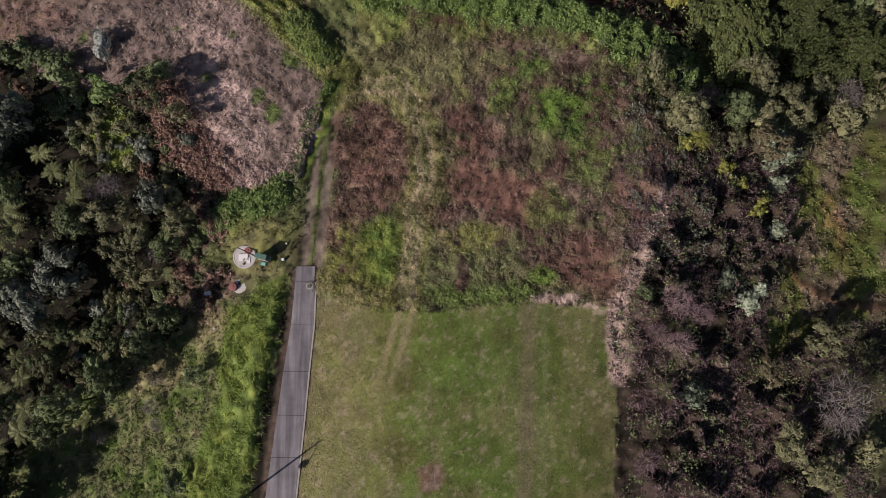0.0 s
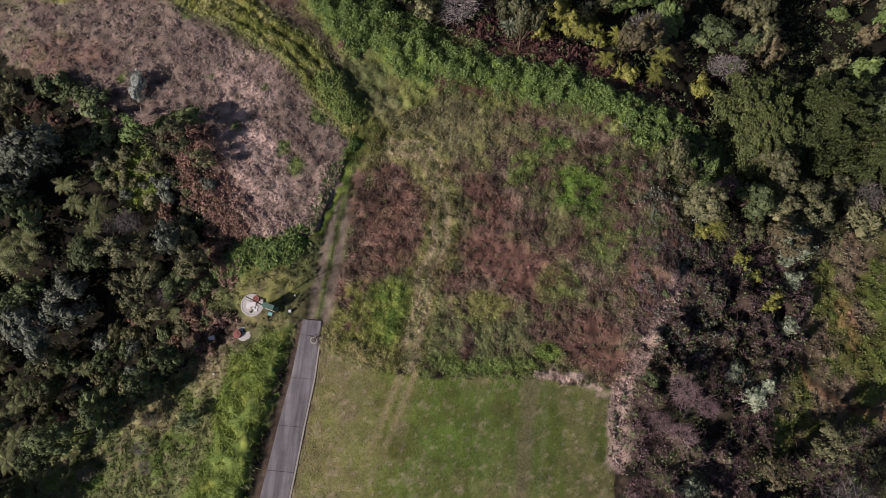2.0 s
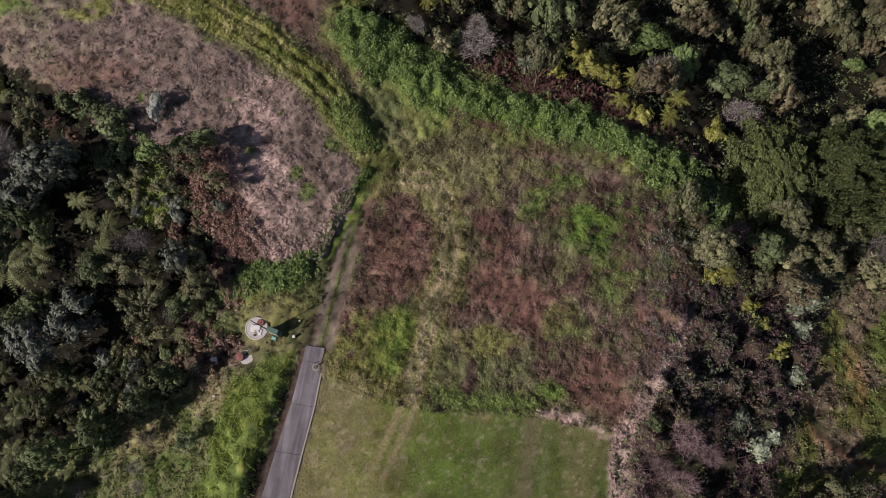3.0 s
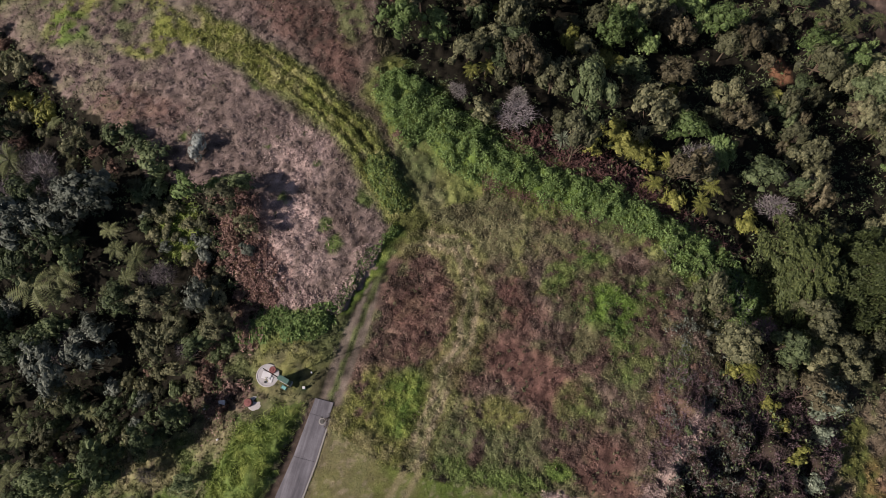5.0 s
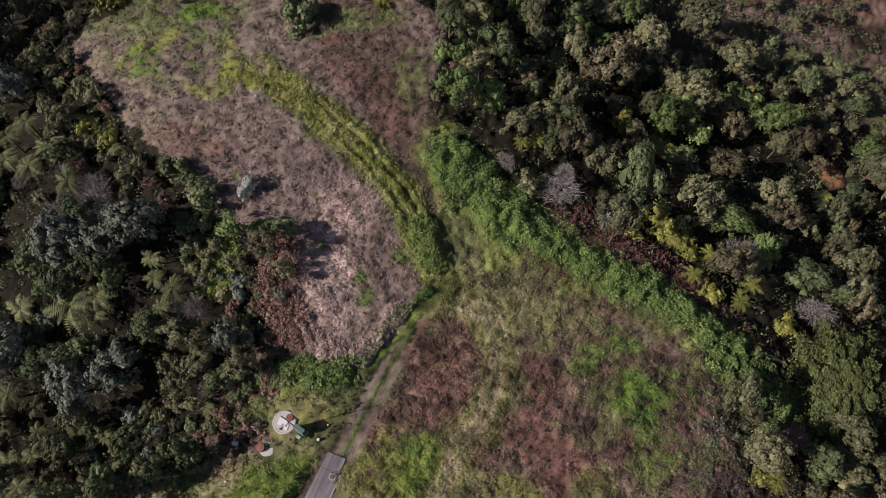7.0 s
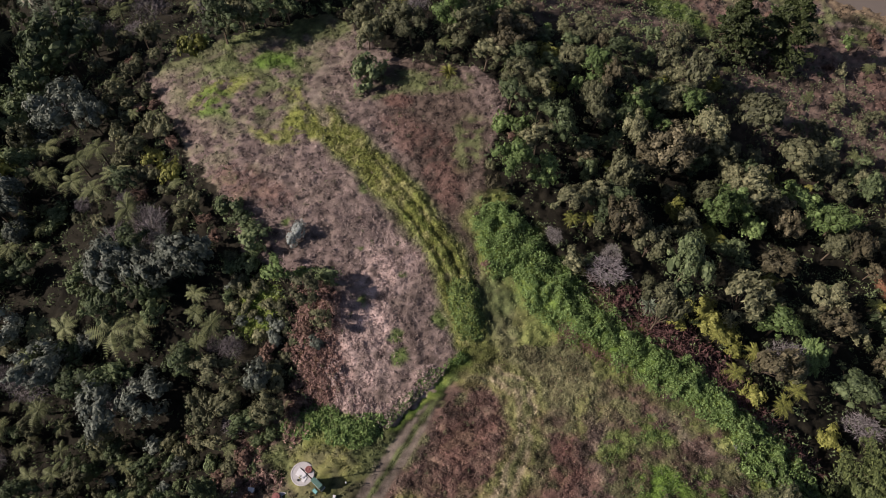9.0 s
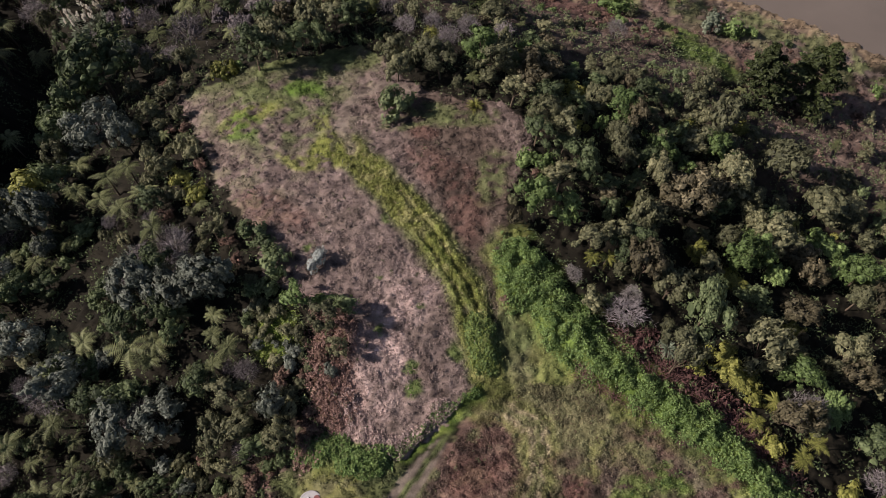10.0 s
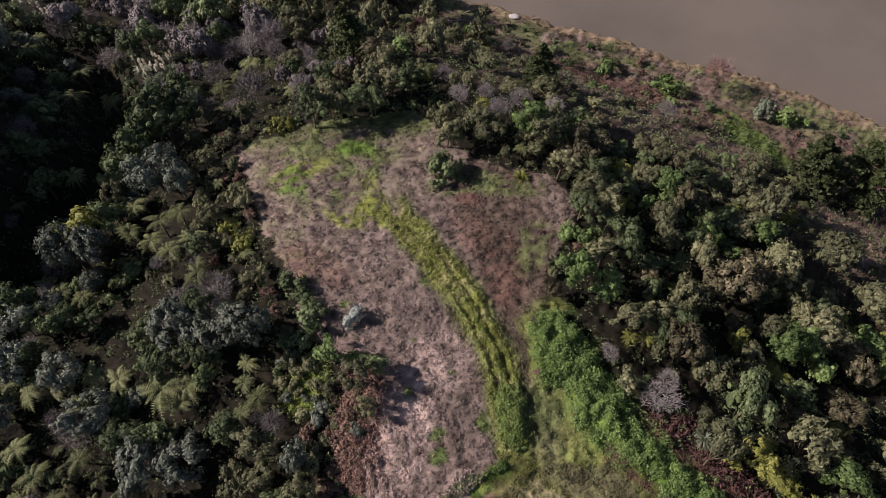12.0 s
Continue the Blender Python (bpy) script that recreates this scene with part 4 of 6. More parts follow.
# ---- woods ----
rng = np.random.default_rng(11)
TAKEN = []
REACH = {"broadleaf_tree": 2.7, "hardwood_tree": 2.7, "evergreen_tree": 2.7, "heath_tree": 2.3, "shrub": 1.35, "tree_fern": 1.9, "bare_tree": 2.0, "conifer": 3.6, "spreading_conifer": 6.5}


def single(kind, tint, x, y, s):
    TAKEN.append((x, y, REACH.get(kind, 1.2) * s * 0.75 + 1.2))
    counts[kind] = counts.get(kind, 0) + 1
    plant(kind, tint, x, y, s)


counts = {}

# single plants: place and size
for x, y, s in [(37.0, 34.2, 1.05), (30.1, 5.5, 1.17), (27.0, 1.4, 0.87), (33.4, 3.6, 0.9), (25.3, -14.5, 1.01), (29.6, -0.0, 1.03)]:
    single("bare_tree", "bramble", x, y, s)
for x, y, s in [(38.0, 53.7, 1.25), (41.5, 61.5, 0.77), (-68.4, 27.0, 1.25), (-64.3, 29.9, 1.38), (-43.8, 20.5, 1.01), (-53.9, 9.4, 1.34), (-56.8, 6.1, 1.02), (-140.8, 68.1, 1.7), (-141.9, 62.9, 1.7), (-132.9, 72.6, 1.77), (-125.5, 75.7, 1.87), (-112.3, 76.2, 1.51), (-109.2, 68.3, 1.45), (-119.4, 88.5, 1.62), (-102.2, 79.9, 1.45), (-64.6, 87.6, 1.04), (-58.7, 84.4, 1.01), (-54.9, 87.7, 1.0), (-49.8, 85.0, 1.17), (-49.4, 90.1, 1.12), (-43.3, 92.5, 1.12), (-66.3, 30.9, 1.22), (-2.2, 55.8, 1.4), (-68.9, 22.5, 1.25), (-62.1, 28.8, 1.02)]:
    single("bare_tree", "mauve", x, y, s)
for x, y, s in [(-90.4, 112.9, 1.32), (-28.6, 149.3, 2.15)]:
    single("bare_tree", "red", x, y, s)
for x, y, s in [(-38.6, -4.3, 0.64), (-39.6, -8.0, 0.65), (-38.3, -10.6, 0.55), (-47.0, -12.5, 0.61), (59.1, 36.3, 1.38), (52.3, -7.3, 2.05), (-73.5, 126.2, 0.98), (-29.9, 118.7, 1.18), (-12.0, 57.0, 0.71), (-3.1, 59.3, 0.93)]:
    single("bare_tree", "twig", x, y, s)
for x, y, s in [(28.5, 59.9, 1.03), (45.8, 90.1, 1.29), (-42.4, 32.1, 0.85), (-19.3, 89.3, 1.21), (-16.3, 64.6, 0.98), (22.8, 62.3, 1.13), (15.8, 79.4, 0.87), (21.5, 91.1, 1.15)]:
    single("broadleaf_tree", "bright", x, y, s)
for x, y, s in [(34.8, 58.8, 1.21), (-100.9, 50.4, 2.06), (-57.4, 29.3, 0.8)]:
    single("broadleaf_tree", "dark", x, y, s)
for x, y, s in [(-53.4, 74.1, 1.07), (-34.2, 78.8, 0.94), (1.6, 90.9, 1.46), (5.5, 90.4, 1.17), (-20.3, 68.7, 0.98), (18.6, 98.4, 1.35), (5.7, 71.8, 0.98)]:
    single("broadleaf_tree", "olive", x, y, s)
for x, y, s in [(2.6, 73.2, 0.78), (-97.2, 25.3, 1.68)]:
    single("broadleaf_tree", "yellow", x, y, s)
for x, y, s in [(4.7, 54.2, 1.13)]:
    single("cabbage_tree", "grey", x, y, s)
for x, y, s in [(-13.0, 93.6, 1.19)]:
    single("cabbage_tree", "olive", x, y, s)
for x, y, s in [(-85.9, 86.4, 1.14), (-52.4, 103.7, 0.81), (1.4, 124.2, 1.24), (8.3, 129.9, 1.42)]:
    single("conifer", "pine", x, y, s)
for x, y, s in [(-37.0, 34.9, 0.66), (-32.5, -3.6, 0.64), (-34.6, -17.7, 0.7), (26.4, 6.9, 0.43), (40.9, 39.9, 0.67), (-103.2, 46.4, 1.69), (-75.2, 63.8, 1.28), (-72.1, 70.5, 1.11), (-66.6, 80.6, 1.07), (-10.9, 78.9, 0.75), (-13.9, 74.9, 0.69), (7.4, 61.8, 1.55), (-62.2, 6.1, 1.17), (-63.3, 18.4, 1.16), (-60.2, 22.1, 1.13)]:
    single("evergreen_tree", "dark", x, y, s)
for x, y, s in [(-39.2, 75.7, 1.08)]:
    single("flax_bush", "yellow", x, y, s)
for x, y, s in [(30.3, 68.4, 1.19), (20.0, 85.8, 1.25), (42.3, -3.7, 0.8), (-2.2, 82.4, 1.9), (-4.3, 79.1, 1.25), (-13.2, 71.8, 0.8), (13.7, 68.6, 0.87), (20.3, 74.2, 1.3), (18.1, 87.1, 1.08), (21.9, 84.7, 0.99)]:
    single("heath_tree", "brown", x, y, s)
for x, y, s in [(-40.5, 15.3, 1.06), (-37.3, 31.8, 1.04), (51.7, 1.3, 1.27), (49.8, 35.9, 1.01), (44.6, -12.4, 1.11), (49.4, -17.0, 1.15), (-74.9, 68.2, 1.31), (-72.2, 76.2, 1.35), (-69.9, 78.9, 1.13), (-51.1, 79.1, 1.28), (-28.5, 78.3, 1.13), (-3.1, 104.6, 1.6), (-5.6, 94.5, 1.14), (11.0, 103.5, 1.88), (-11.7, 62.9, 1.12), (1.3, 64.1, 1.35), (16.7, 62.2, 1.68), (-43.9, 17.0, 1.18), (-43.8, 12.3, 1.12)]:
    single("heath_tree", "olive", x, y, s)
for x, y, s in [(-55.2, 27.5, 1.64), (-60.3, 23.5, 1.51), (-56.2, 5.9, 1.53), (-50.8, 9.6, 1.53), (-57.7, 25.6, 1.3)]:
    single("heath_tree", "sage", x, y, s)
for x, y, s in [(-171.9, 62.2, 2.12), (-163.6, 64.8, 1.85), (-130.9, 63.9, 1.6), (-123.7, 63.9, 1.54), (-125.1, 67.4, 1.57), (-125.0, 61.7, 1.54)]:
    single("pampas_tussock", "grey", x, y, s)
for x, y, s in [(-39.4, 34.5, 1.2), (-82.9, 125.6, 2.49), (-52.0, 136.9, 2.16), (-36.5, 138.2, 2.44), (-10.4, 149.3, 2.22), (-26.6, 70.1, 1.33), (-24.3, 71.7, 1.48)]:
    single("shrub", "bright", x, y, s)
for x, y, s in [(-49.3, 35.1, 1.88), (-54.9, 37.4, 1.63), (-52.2, 36.5, 1.28), (-49.8, 68.6, 2.29)]:
    single("shrub", "dark", x, y, s)
for x, y, s in [(47.4, 28.0, 2.2), (31.6, -6.6, 1.55), (48.1, 22.6, 1.1), (47.1, 15.9, 1.1), (41.7, 6.5, 1.74), (38.5, 8.6, 1.17), (-14.7, 146.5, 2.29)]:
    single("shrub", "grey", x, y, s)
for x, y, s in [(-44.3, 38.7, 1.2)]:
    single("shrub", "silver", x, y, s)
for x, y, s in [(59.6, 33.7, 2.18), (60.3, -0.9, 1.41), (58.6, -14.7, 1.75)]:
    single("shrub", "olive", x, y, s)
for x, y, s in [(18.1, 55.9, 1.44), (22.1, 50.4, 1.29), (34.4, 50.4, 1.36), (47.7, 38.2, 1.39), (41.9, 34.0, 0.87), (43.9, 19.0, 1.29), (41.5, 22.0, 0.77), (40.0, 24.3, 0.9), (33.3, 27.6, 0.81), (-81.1, 60.9, 1.79), (-68.4, 39.6, 1.39), (-73.3, 40.6, 1.3), (-27.1, 90.5, 1.52), (-23.2, 82.7, 1.09), (0.9, 108.1, 1.48), (16.2, 92.6, 1.66), (12.2, 60.4, 1.48), (14.6, 58.1, 1.47), (12.9, 57.4, 1.19), (9.5, 55.8, 1.11), (16.5, 57.7, 1.34), (21.6, 73.1, 1.13)]:
    single("shrub", "yellow", x, y, s)
for x, y, s in [(42.2, 44.0, 0.92), (52.2, 46.6, 1.09), (60.8, 43.1, 0.90)]:
    single("spreading_conifer", "pine", x, y, s)
for x, y, s in [(-60.0, 15.1, 1.4), (-58.1, 17.5, 1.04), (-48.1, 22.3, 0.84), (-57.6, -8.6, 0.85), (-57.6, -11.8, 0.86), (-60.7, -13.4, 0.83), (-50.8, 22.7, 0.68), (-52.0, 25.0, 0.68), (-57.7, 15.7, 0.88), (-144.7, 56.6, 1.36), (-134.0, 55.8, 1.28), (-133.6, 47.9, 1.27), (-101.7, 72.6, 1.09), (-99.5, 74.8, 0.98), (-102.6, 69.9, 0.98), (-104.2, 65.3, 0.98), (-116.1, 35.0, 1.14), (-110.5, 27.5, 1.29), (-83.1, 34.3, 1.01), (-92.4, 34.3, 1.09), (-81.1, 37.1, 1.01), (-82.5, 30.8, 1.01), (-88.6, 30.4, 0.97), (-78.0, 31.7, 0.98), (-75.8, 35.0, 0.97), (-68.3, 12.8, 0.94), (-71.9, 10.3, 0.96), (-65.5, 1.6, 0.94), (-77.9, 3.3, 1.0), (-81.9, 1.7, 1.03), (-57.0, 22.0, 0.77)]:
    single("tree_fern", "fern", x, y, s)
for x, y, s in [(12.6, 59.1, 0.61), (14.8, 56.4, 0.7), (20.5, 56.1, 0.61), (18.8, 51.4, 0.69), (25.8, 50.0, 0.7), (28.0, 53.9, 0.72), (38.5, 77.8, 0.73), (34.9, 27.0, 0.76), (10.4, 73.4, 0.78), (12.8, 74.1, 0.79), (-10.7, 60.7, 0.62), (-8.8, 62.3, 0.63)]:
    single("tree_fern", "yellow", x, y, s)


def strand(x):
    """Width of the open river bank."""
    return 15 + 25 * float(smooth(-80, -55, x)) * float(smooth(28, 16, x))


def clear_of(x, y):
    """True where no tree of the woods stands."""
    if any(bool(inside(np.array(x), np.array(y), p)) for p in (LAWN, PAD, RIDGE, LEFT_GRASS, MEADOW)):
        return True
    if inside(np.array(x), np.array(y), JUNCTION) or (x + 27) ** 2 + (y - 10) ** 2 < 81 or along(np.array(x), np.array(y), RUT_A)[0] < 5.5:
        return True
    if along(np.array(x), np.array(y), GORGE)[0] < 4.0:
        return True
    if along(np.array(x), np.array(y), RED_BAND)[0] < 2.0:
        return True
    if along(np.array(x), np.array(y), HEDGE)[0] < 4.2 or along(np.array(x), np.array(y), DRIVE_LEFT)[0] < 5:
        return True
    if spot(np.array(x), np.array(y), 12.5, 117, 8.5, 5, -10) > 0.3 or spot(np.array(x), np.array(y), 40.5, 85.5, 3, 4, 20) > 0.3:
        return True
    if 20 < x < 48 and y < 24 or 44 < x and y < 6:
        return True
    inland = float(shore(x, y))
    if inland < 8 or (inland < strand(x) and (math.sin(x * 12.9 + y * 7.7) < 0.8 or spot(np.array(x), np.array(y), -12, 130, 13, 10, -5) > 0.3) and x > -85):
        return True
    return any((x - a) ** 2 + (y - b) ** 2 < r * r for a, b, r in TAKEN)


def near_open(x, y):
    """Trees west of open ground stay low at its edge."""
    a, b = np.array(float(x)), np.array(float(y))
    return min(float(-rim(a, b, RIDGE)), float(-rim(a, b, LEFT_GRASS)), math.hypot(x + 26, y - 11) - 4)


FRINGE = [(-41, 31), (-36.5, 26), (-32, 18.5), (-33, 12), (-34, 6)]
STOOD = []
step = 2.9
for iy in range(int(-36 / step), int(170 / step)):
    for ix in range(int(-210 / step), int(74 / step)):
        far = iy * step > 105 or ix * step < -92
        if ix * step < -92 and (ix + iy) % 2 and not (ix * step < -105 and iy * step > 75):
            continue
        x, y = (ix + rng.uniform(-0.45, 0.45)) * step, (iy + rng.uniform(-0.45, 0.45)) * step
        r, s, k = rng.random(), 0.42 + 0.8 * rng.random() ** 1.6, rng.random()
        if not inside(np.array(x), np.array(y), VIEW) or clear_of(x, y) or grain(np.array(x), np.array(y), 6.5, 61, 1) < (0.2 if y > 84 and x > -5 else 0.18 if y > 74 and x < 0 else 0.44 if x > -22 else 0.31):
            continue
        west = x < -30 and y < 70
        east = x > -22 and 44 < y < 112
        if east and rng.random() < (0.33 if y < 84 else 0.12):
            continue
        if east:
            s *= 1.12
        if far:
            s *= 1.25 if x < -92 else 0.8
        fringe = float(along(np.array(x), np.array(y), FRINGE)[0])
        if fringe < 2.0 or spot(np.array(x), np.array(y), -43.6, 26.6, 6.2, 6.6) > 0.15:
            continue
        edge = near_open(x, y) if west else 99
        if edge < 9:
            s *= 0.72 + 0.28 * edge / 9
        if west:
            pick = [("evergreen_tree", "dark", 0.30), ("tree_fern", "fern", 0.24), ("heath_tree", "sage", 0.16), ("heath_tree", "olive", 0.11), ("bare_tree", "mauve", 0.12), ("shrub", "dark", 0.07)]
        elif y > 100:
            pick = [("evergreen_tree", "dark", 0.25), ("bare_tree", "mauve", 0.14), ("heath_tree", "mauve", 0.13), ("heath_tree", "olive", 0.2), ("broadleaf_tree", "olive", 0.2), ("tree_fern", "fern", 0.1)]
        else:
            pick = [("heath_tree", "olive", 0.27), ("heath_tree", "brown", 0.16), ("evergreen_tree", "dark", 0.14), ("broadleaf_tree", "bright", 0.11), ("broadleaf_tree", "olive", 0.12), ("shrub", "yellow", 0.07), ("tree_fern", "fern", 0.08), ("bare_tree", "twig", 0.05)]
        if x < -82 and y > 60:
            pick = [("heath_tree", "mauve", 0.4), ("bare_tree", "mauve", 0.2), ("evergreen_tree", "dark", 0.2), ("tree_fern", "fern", 0.1), ("heath_tree", "olive", 0.1)]
        if float(shore(x, y)) < strand(x) and x > -85:
            pick = [("shrub", "umber", 0.3), ("shrub", "olive", 0.2), ("shrub", "bright", 0.2), ("shrub", "dark", 0.15), ("bare_tree", "mauve", 0.15)]
        if edge < 2.5 or fringe < 3.5:
            pick = [("shrub", "umber", 0.12), ("shrub", "olive", 0.3), ("shrub", "dark", 0.24), ("tree_fern", "fern", 0.1), ("heath_tree", "olive", 0.24)]
        acc = 0.0
        for kind, tint, w in pick:
            acc += w
            if r < acc:
                break
        if tint == "sage":
            s = s * 1.35
        if east and kind in ("evergreen_tree", "broadleaf_tree"):
            kind = "hardwood_tree"
        head = x < -82 and y > 60 or y > 100
        scrub = float(along(np.array(x), np.array(y), [(-94, 56), (-88, 50), (-69, 40), (-60, 35)])[0])
        if scrub < 6.5:
            s = 0.3 + 0.35 * s
            kind, tint = ("evergreen_tree", "olive") if r < 0.45 else ("tree_fern", "fern") if r < 0.6 else ("broadleaf_tree", "olive" if r < 0.85 else "umber")
        if y > 92 and x > -75:
            s, k = s * 0.85, k * 0.3 - 0.25
        if kind == "heath_tree" and counts.get(kind, 0) > (298 if head else 225) and scrub > 6.5:
            kind = "hardwood_tree" if east else "evergreen_tree" if k < 0.6 else "broadleaf_tree"
            tint = {"sage": "dark", "mauve": "olive"}.get(tint, tint)
        if counts.get(kind, 0) > (299 if kind != "bare_tree" else 150 if head else 95):
            continue
        counts[kind] = counts.get(kind, 0) + 1
        STOOD.append((x, y, REACH.get(kind, 1.2) * s * 0.6 + 0.6))
        plant(kind, tint, x, y, s * {"shrub": 1.5, "tree_fern": 0.85, "bare_tree": 1.3}.get(kind, 1.0), (1.0 + 0.5 * k if east else 0.85 + 0.55 * k) if kind[-4:] == "tree" and edge > 4 else 1.0)

# tall conifers past the slope, known by their shadows
plant("conifer", "pine", -60.2, -22.9, 1.25, 1.3)
for x, y, s in ((-43.8, -4.0, 1.15), (-48.5, -7.2, 1.1), (-53, -10.8, 1.05), (-39.6, 0.4, 0.95), (-36.5, 3.5, 0.8)):
    plant("evergreen_tree", "dark", x, y, s, 1.35)

# shrubs that fill the edge of the western bush
for k in range(900):
    x, y = rng.uniform(-56, -24), rng.uniform(-12, 36)
    s, r = rng.uniform(0.5, 1.1), rng.random()
    edge = near_open(x, y)
    if counts.get("shrub", 0) > 296 or not 0.2 < edge < 9 or x > -20 or (x + 26) ** 2 + (y - 10.5) ** 2 < 36 or (x > -31 and y > 10) or along(np.array(x), np.array(y), DRIVE_LEFT)[0] < 4:
        continue
    if any((x - a) ** 2 + (y - b) ** 2 < (c + 0.5) ** 2 for a, b, c in STOOD + TAKEN):
        continue
    STOOD.append((x, y, s))
    counts["shrub"] = counts.get("shrub", 0) + 1
    plant("shrub", "umber" if r < (0.4 if y > 4 and x > -38 else 0.06) else "olive" if r < 0.62 else "dark" if r < 0.85 else "sage", x, y, s)

# shrubs round the far end of the ridge
for k in range(700):
    x, y, s, r = rng.uniform(-92, -18), rng.uniform(46, 88), rng.uniform(0.45, 0.95), rng.random()
    if counts.get("shrub", 0) > 298 or not -3.2 < float(rim(np.array(x), np.array(y), RIDGE)) < -0.6 or along(np.array(x), np.array(y), HEDGE)[0] < 4:
        continue
    if any((x - a) ** 2 + (y - b) ** 2 < (c * 0.8 + 0.6) ** 2 for a, b, c in STOOD):
        continue
    STOOD.append((x, y, s + 0.4))
    counts["shrub"] = counts.get("shrub", 0) + 1
    plant("shrub", "olive" if r < 0.4 else "dark" if r < 0.65 else "bright" if r < 0.8 else "umber", x, y, s)

# low scrub on the pad's eastern bank
BANK = [(23, 39), (30, 35), (34.5, 26), (32, 15), (28, 16), (27.5, 29)]
for k in range(160):
    x, y, s, r = rng.uniform(22, 36), rng.uniform(14, 40), rng.uniform(0.2, 0.5), rng.random()
    if not inside(np.array(x), np.array(y), BANK) or any((x - a) ** 2 + (y - b) ** 2 < (c * 0.8) ** 2 for a, b, c in STOOD):
        continue
    STOOD.append((x, y, s + 0.5))
    plant("bank_shrub", "sage" if r < 0.45 else "dark" if r < 0.65 else "umber", x, y, s)


# ---- low growth ----
BLADES = blade_material("blade_cover")


def carpet(name, label, category, tries, box, density, size, mat=None, lie=0.5, long=2.6, fold=0.12, lift=0.1, shade=1.0, seed=1, tri=False, clump=0, dome=0.3, rise=1.15):
    """Blades or leaves strewn over the ground wherever density allows, singly or in domed tufts."""
    r = np.random.default_rng(seed)
    tries = tries // max(clump, 1)
    x, y = r.uniform(box[0], box[2], tries), r.uniform(box[1], box[3], tries)
    keep = r.random(tries) < density(x, y)
    x, y = x[keep], y[keep]
    cx, cy = x, y
    if clump:
        wide = np.repeat(dome * r.uniform(0.5, 1.4, len(x)), clump)
        cx, cy = np.repeat(x, clump), np.repeat(y, clump)
        ox, oy = r.normal(size=len(cx)) * wide * 0.6, r.normal(size=len(cx)) * wide * 0.6
        x, y = cx + ox, cy + oy
    n = len(x)
    high = mound(x, y)
    z = land(x, y) + roughness_of(x, y) + high + lift * r.uniform(0.2, 1.5, n)
    e = 0.35
    slope = np.stack([(mound(x - e, y) - mound(x + e, y)) / (2 * e), (mound(x, y - e) - mound(x, y + e)) / (2 * e), np.ones(n)], 1)
    if clump:
        z += rise * wide * np.exp(-(ox ** 2 + oy ** 2) / (0.6 * wide) ** 2 * 0.5)
        slope[:, 0] += ox / wide * 1.1
        slope[:, 1] += oy / wide * 1.1
    nrm = unit(slope) * lie + r.normal(size=(n, 3)) * 0.5
    at = np.stack([x, y, z], 1)
    v, f = sprigs(at, nrm, size * r.uniform(0.5, 1.5, n), r, long) if tri else leaves(at, nrm, size * r.uniform(0.5, 1.5, n), r, long, fold)
    me = mesh_from(name, v, f, [MAT[mat] if mat else BLADES])
    if not mat:
        paint(me, np.repeat(cover(cx, cy) * shade, 3 if tri else 4, 0))
    return tagged(new(name, me), label, category, kind="stuff")


def on_pad(x, y):
    return inside(x, y, PAD) * (np.minimum(along(x, y, RUT_A)[0], along(x, y, RUT_B)[0]) > 0.8)


carpet("pad_growth", "dry brown and green weeds over sprayed soil", "weeds", 210000, (-18, 3, 35, 46), lambda x, y: on_pad(x, y) * 0.85 * (1 - 0.7 * np.clip(spot(x, y, 7.5, 20.5, 7.5, 3.6, -18) + spot(x, y, 19.5, 10.5, 3.8, 3.8, 50) + spot(x, y, 26, 19, 2.6, 6, 25), 0, 1)), 0.09, lie=1.2, long=2.6, shade=1.15, seed=2, tri=True, clump=12, dome=0.36, rise=0.8)
carpet("ridge_growth", "dead tan bracken litter over the ridge", "dead bracken", 230000, (-90, 19, -13, 82), lambda x, y: inside(x, y, RIDGE) * smooth(0.5, 1.6, along(x, y, BARE_TRACK)[0]) * 0.8, 0.09, lie=1.3, long=2.6, shade=1.05, seed=3, tri=True, clump=12, dome=0.34, rise=0.55)
carpet("pale_bracken", "pale pinkish dead bracken fronds lying flat", "dead bracken", 20000, (-40, 18, -17, 52),
       lambda x, y: inside(x, y, RIDGE) * smooth(5.5, 1.5, along(x, y, PALE_BAND)[0]) * smooth(0.3, 0.6, grain(x, y, 2.6, 6)), 0.12, "straw", 0.7, 3.2, 0.2, 0.12, seed=4)
carpet("pale_bracken_strip", "pale straw and dry canes beside the lawn", "dead bracken", 6000, (19, -6, 33, 24), lambda x, y: smooth(1.9, 0.5, along(x, y, PALE_STRIP)[0]), 0.2, "straw", 0.8, 2.6, 0.2, 0.12, seed=5)
carpet("creeper_thicket", "bright green creeper smothering the pad's bank", "creeper", 170000, (-28, 33, 38, 63), lambda x, y: smooth(0.08, 0.4, mound(x, y)) * (along(x, y, HEDGE)[0] < 5.5) * 0.95, 0.18, "creeper", 0.8, 1.3, 0.25, 0.2, seed=6, clump=14, dome=0.45, rise=1.4)
carpet("creeper_shade", "olive and darker leaves among the creeper", "creeper", 40000, (-28, 33, 38, 63), lambda x, y: smooth(0.08, 0.4, mound(x, y)) * (along(x, y, HEDGE)[0] < 5.5) * smooth(0.45, 0.6, grain(x, y, 2.2, 51, 2)), 0.14, "bright", 0.6, 1.4, 0.22, 0.4, seed=24)
carpet("corner_thicket", "lush green growth where the tracks meet", "weeds", 9000, (-24, 34, -12, 47), lambda x, y: smooth(2.7, 1.8, along(x, y, [(-19.5, 43), (-16.6, 39.6)])[0]), 0.26, "bright", 0.6, 1.8, 0.2, 0.2, seed=7)
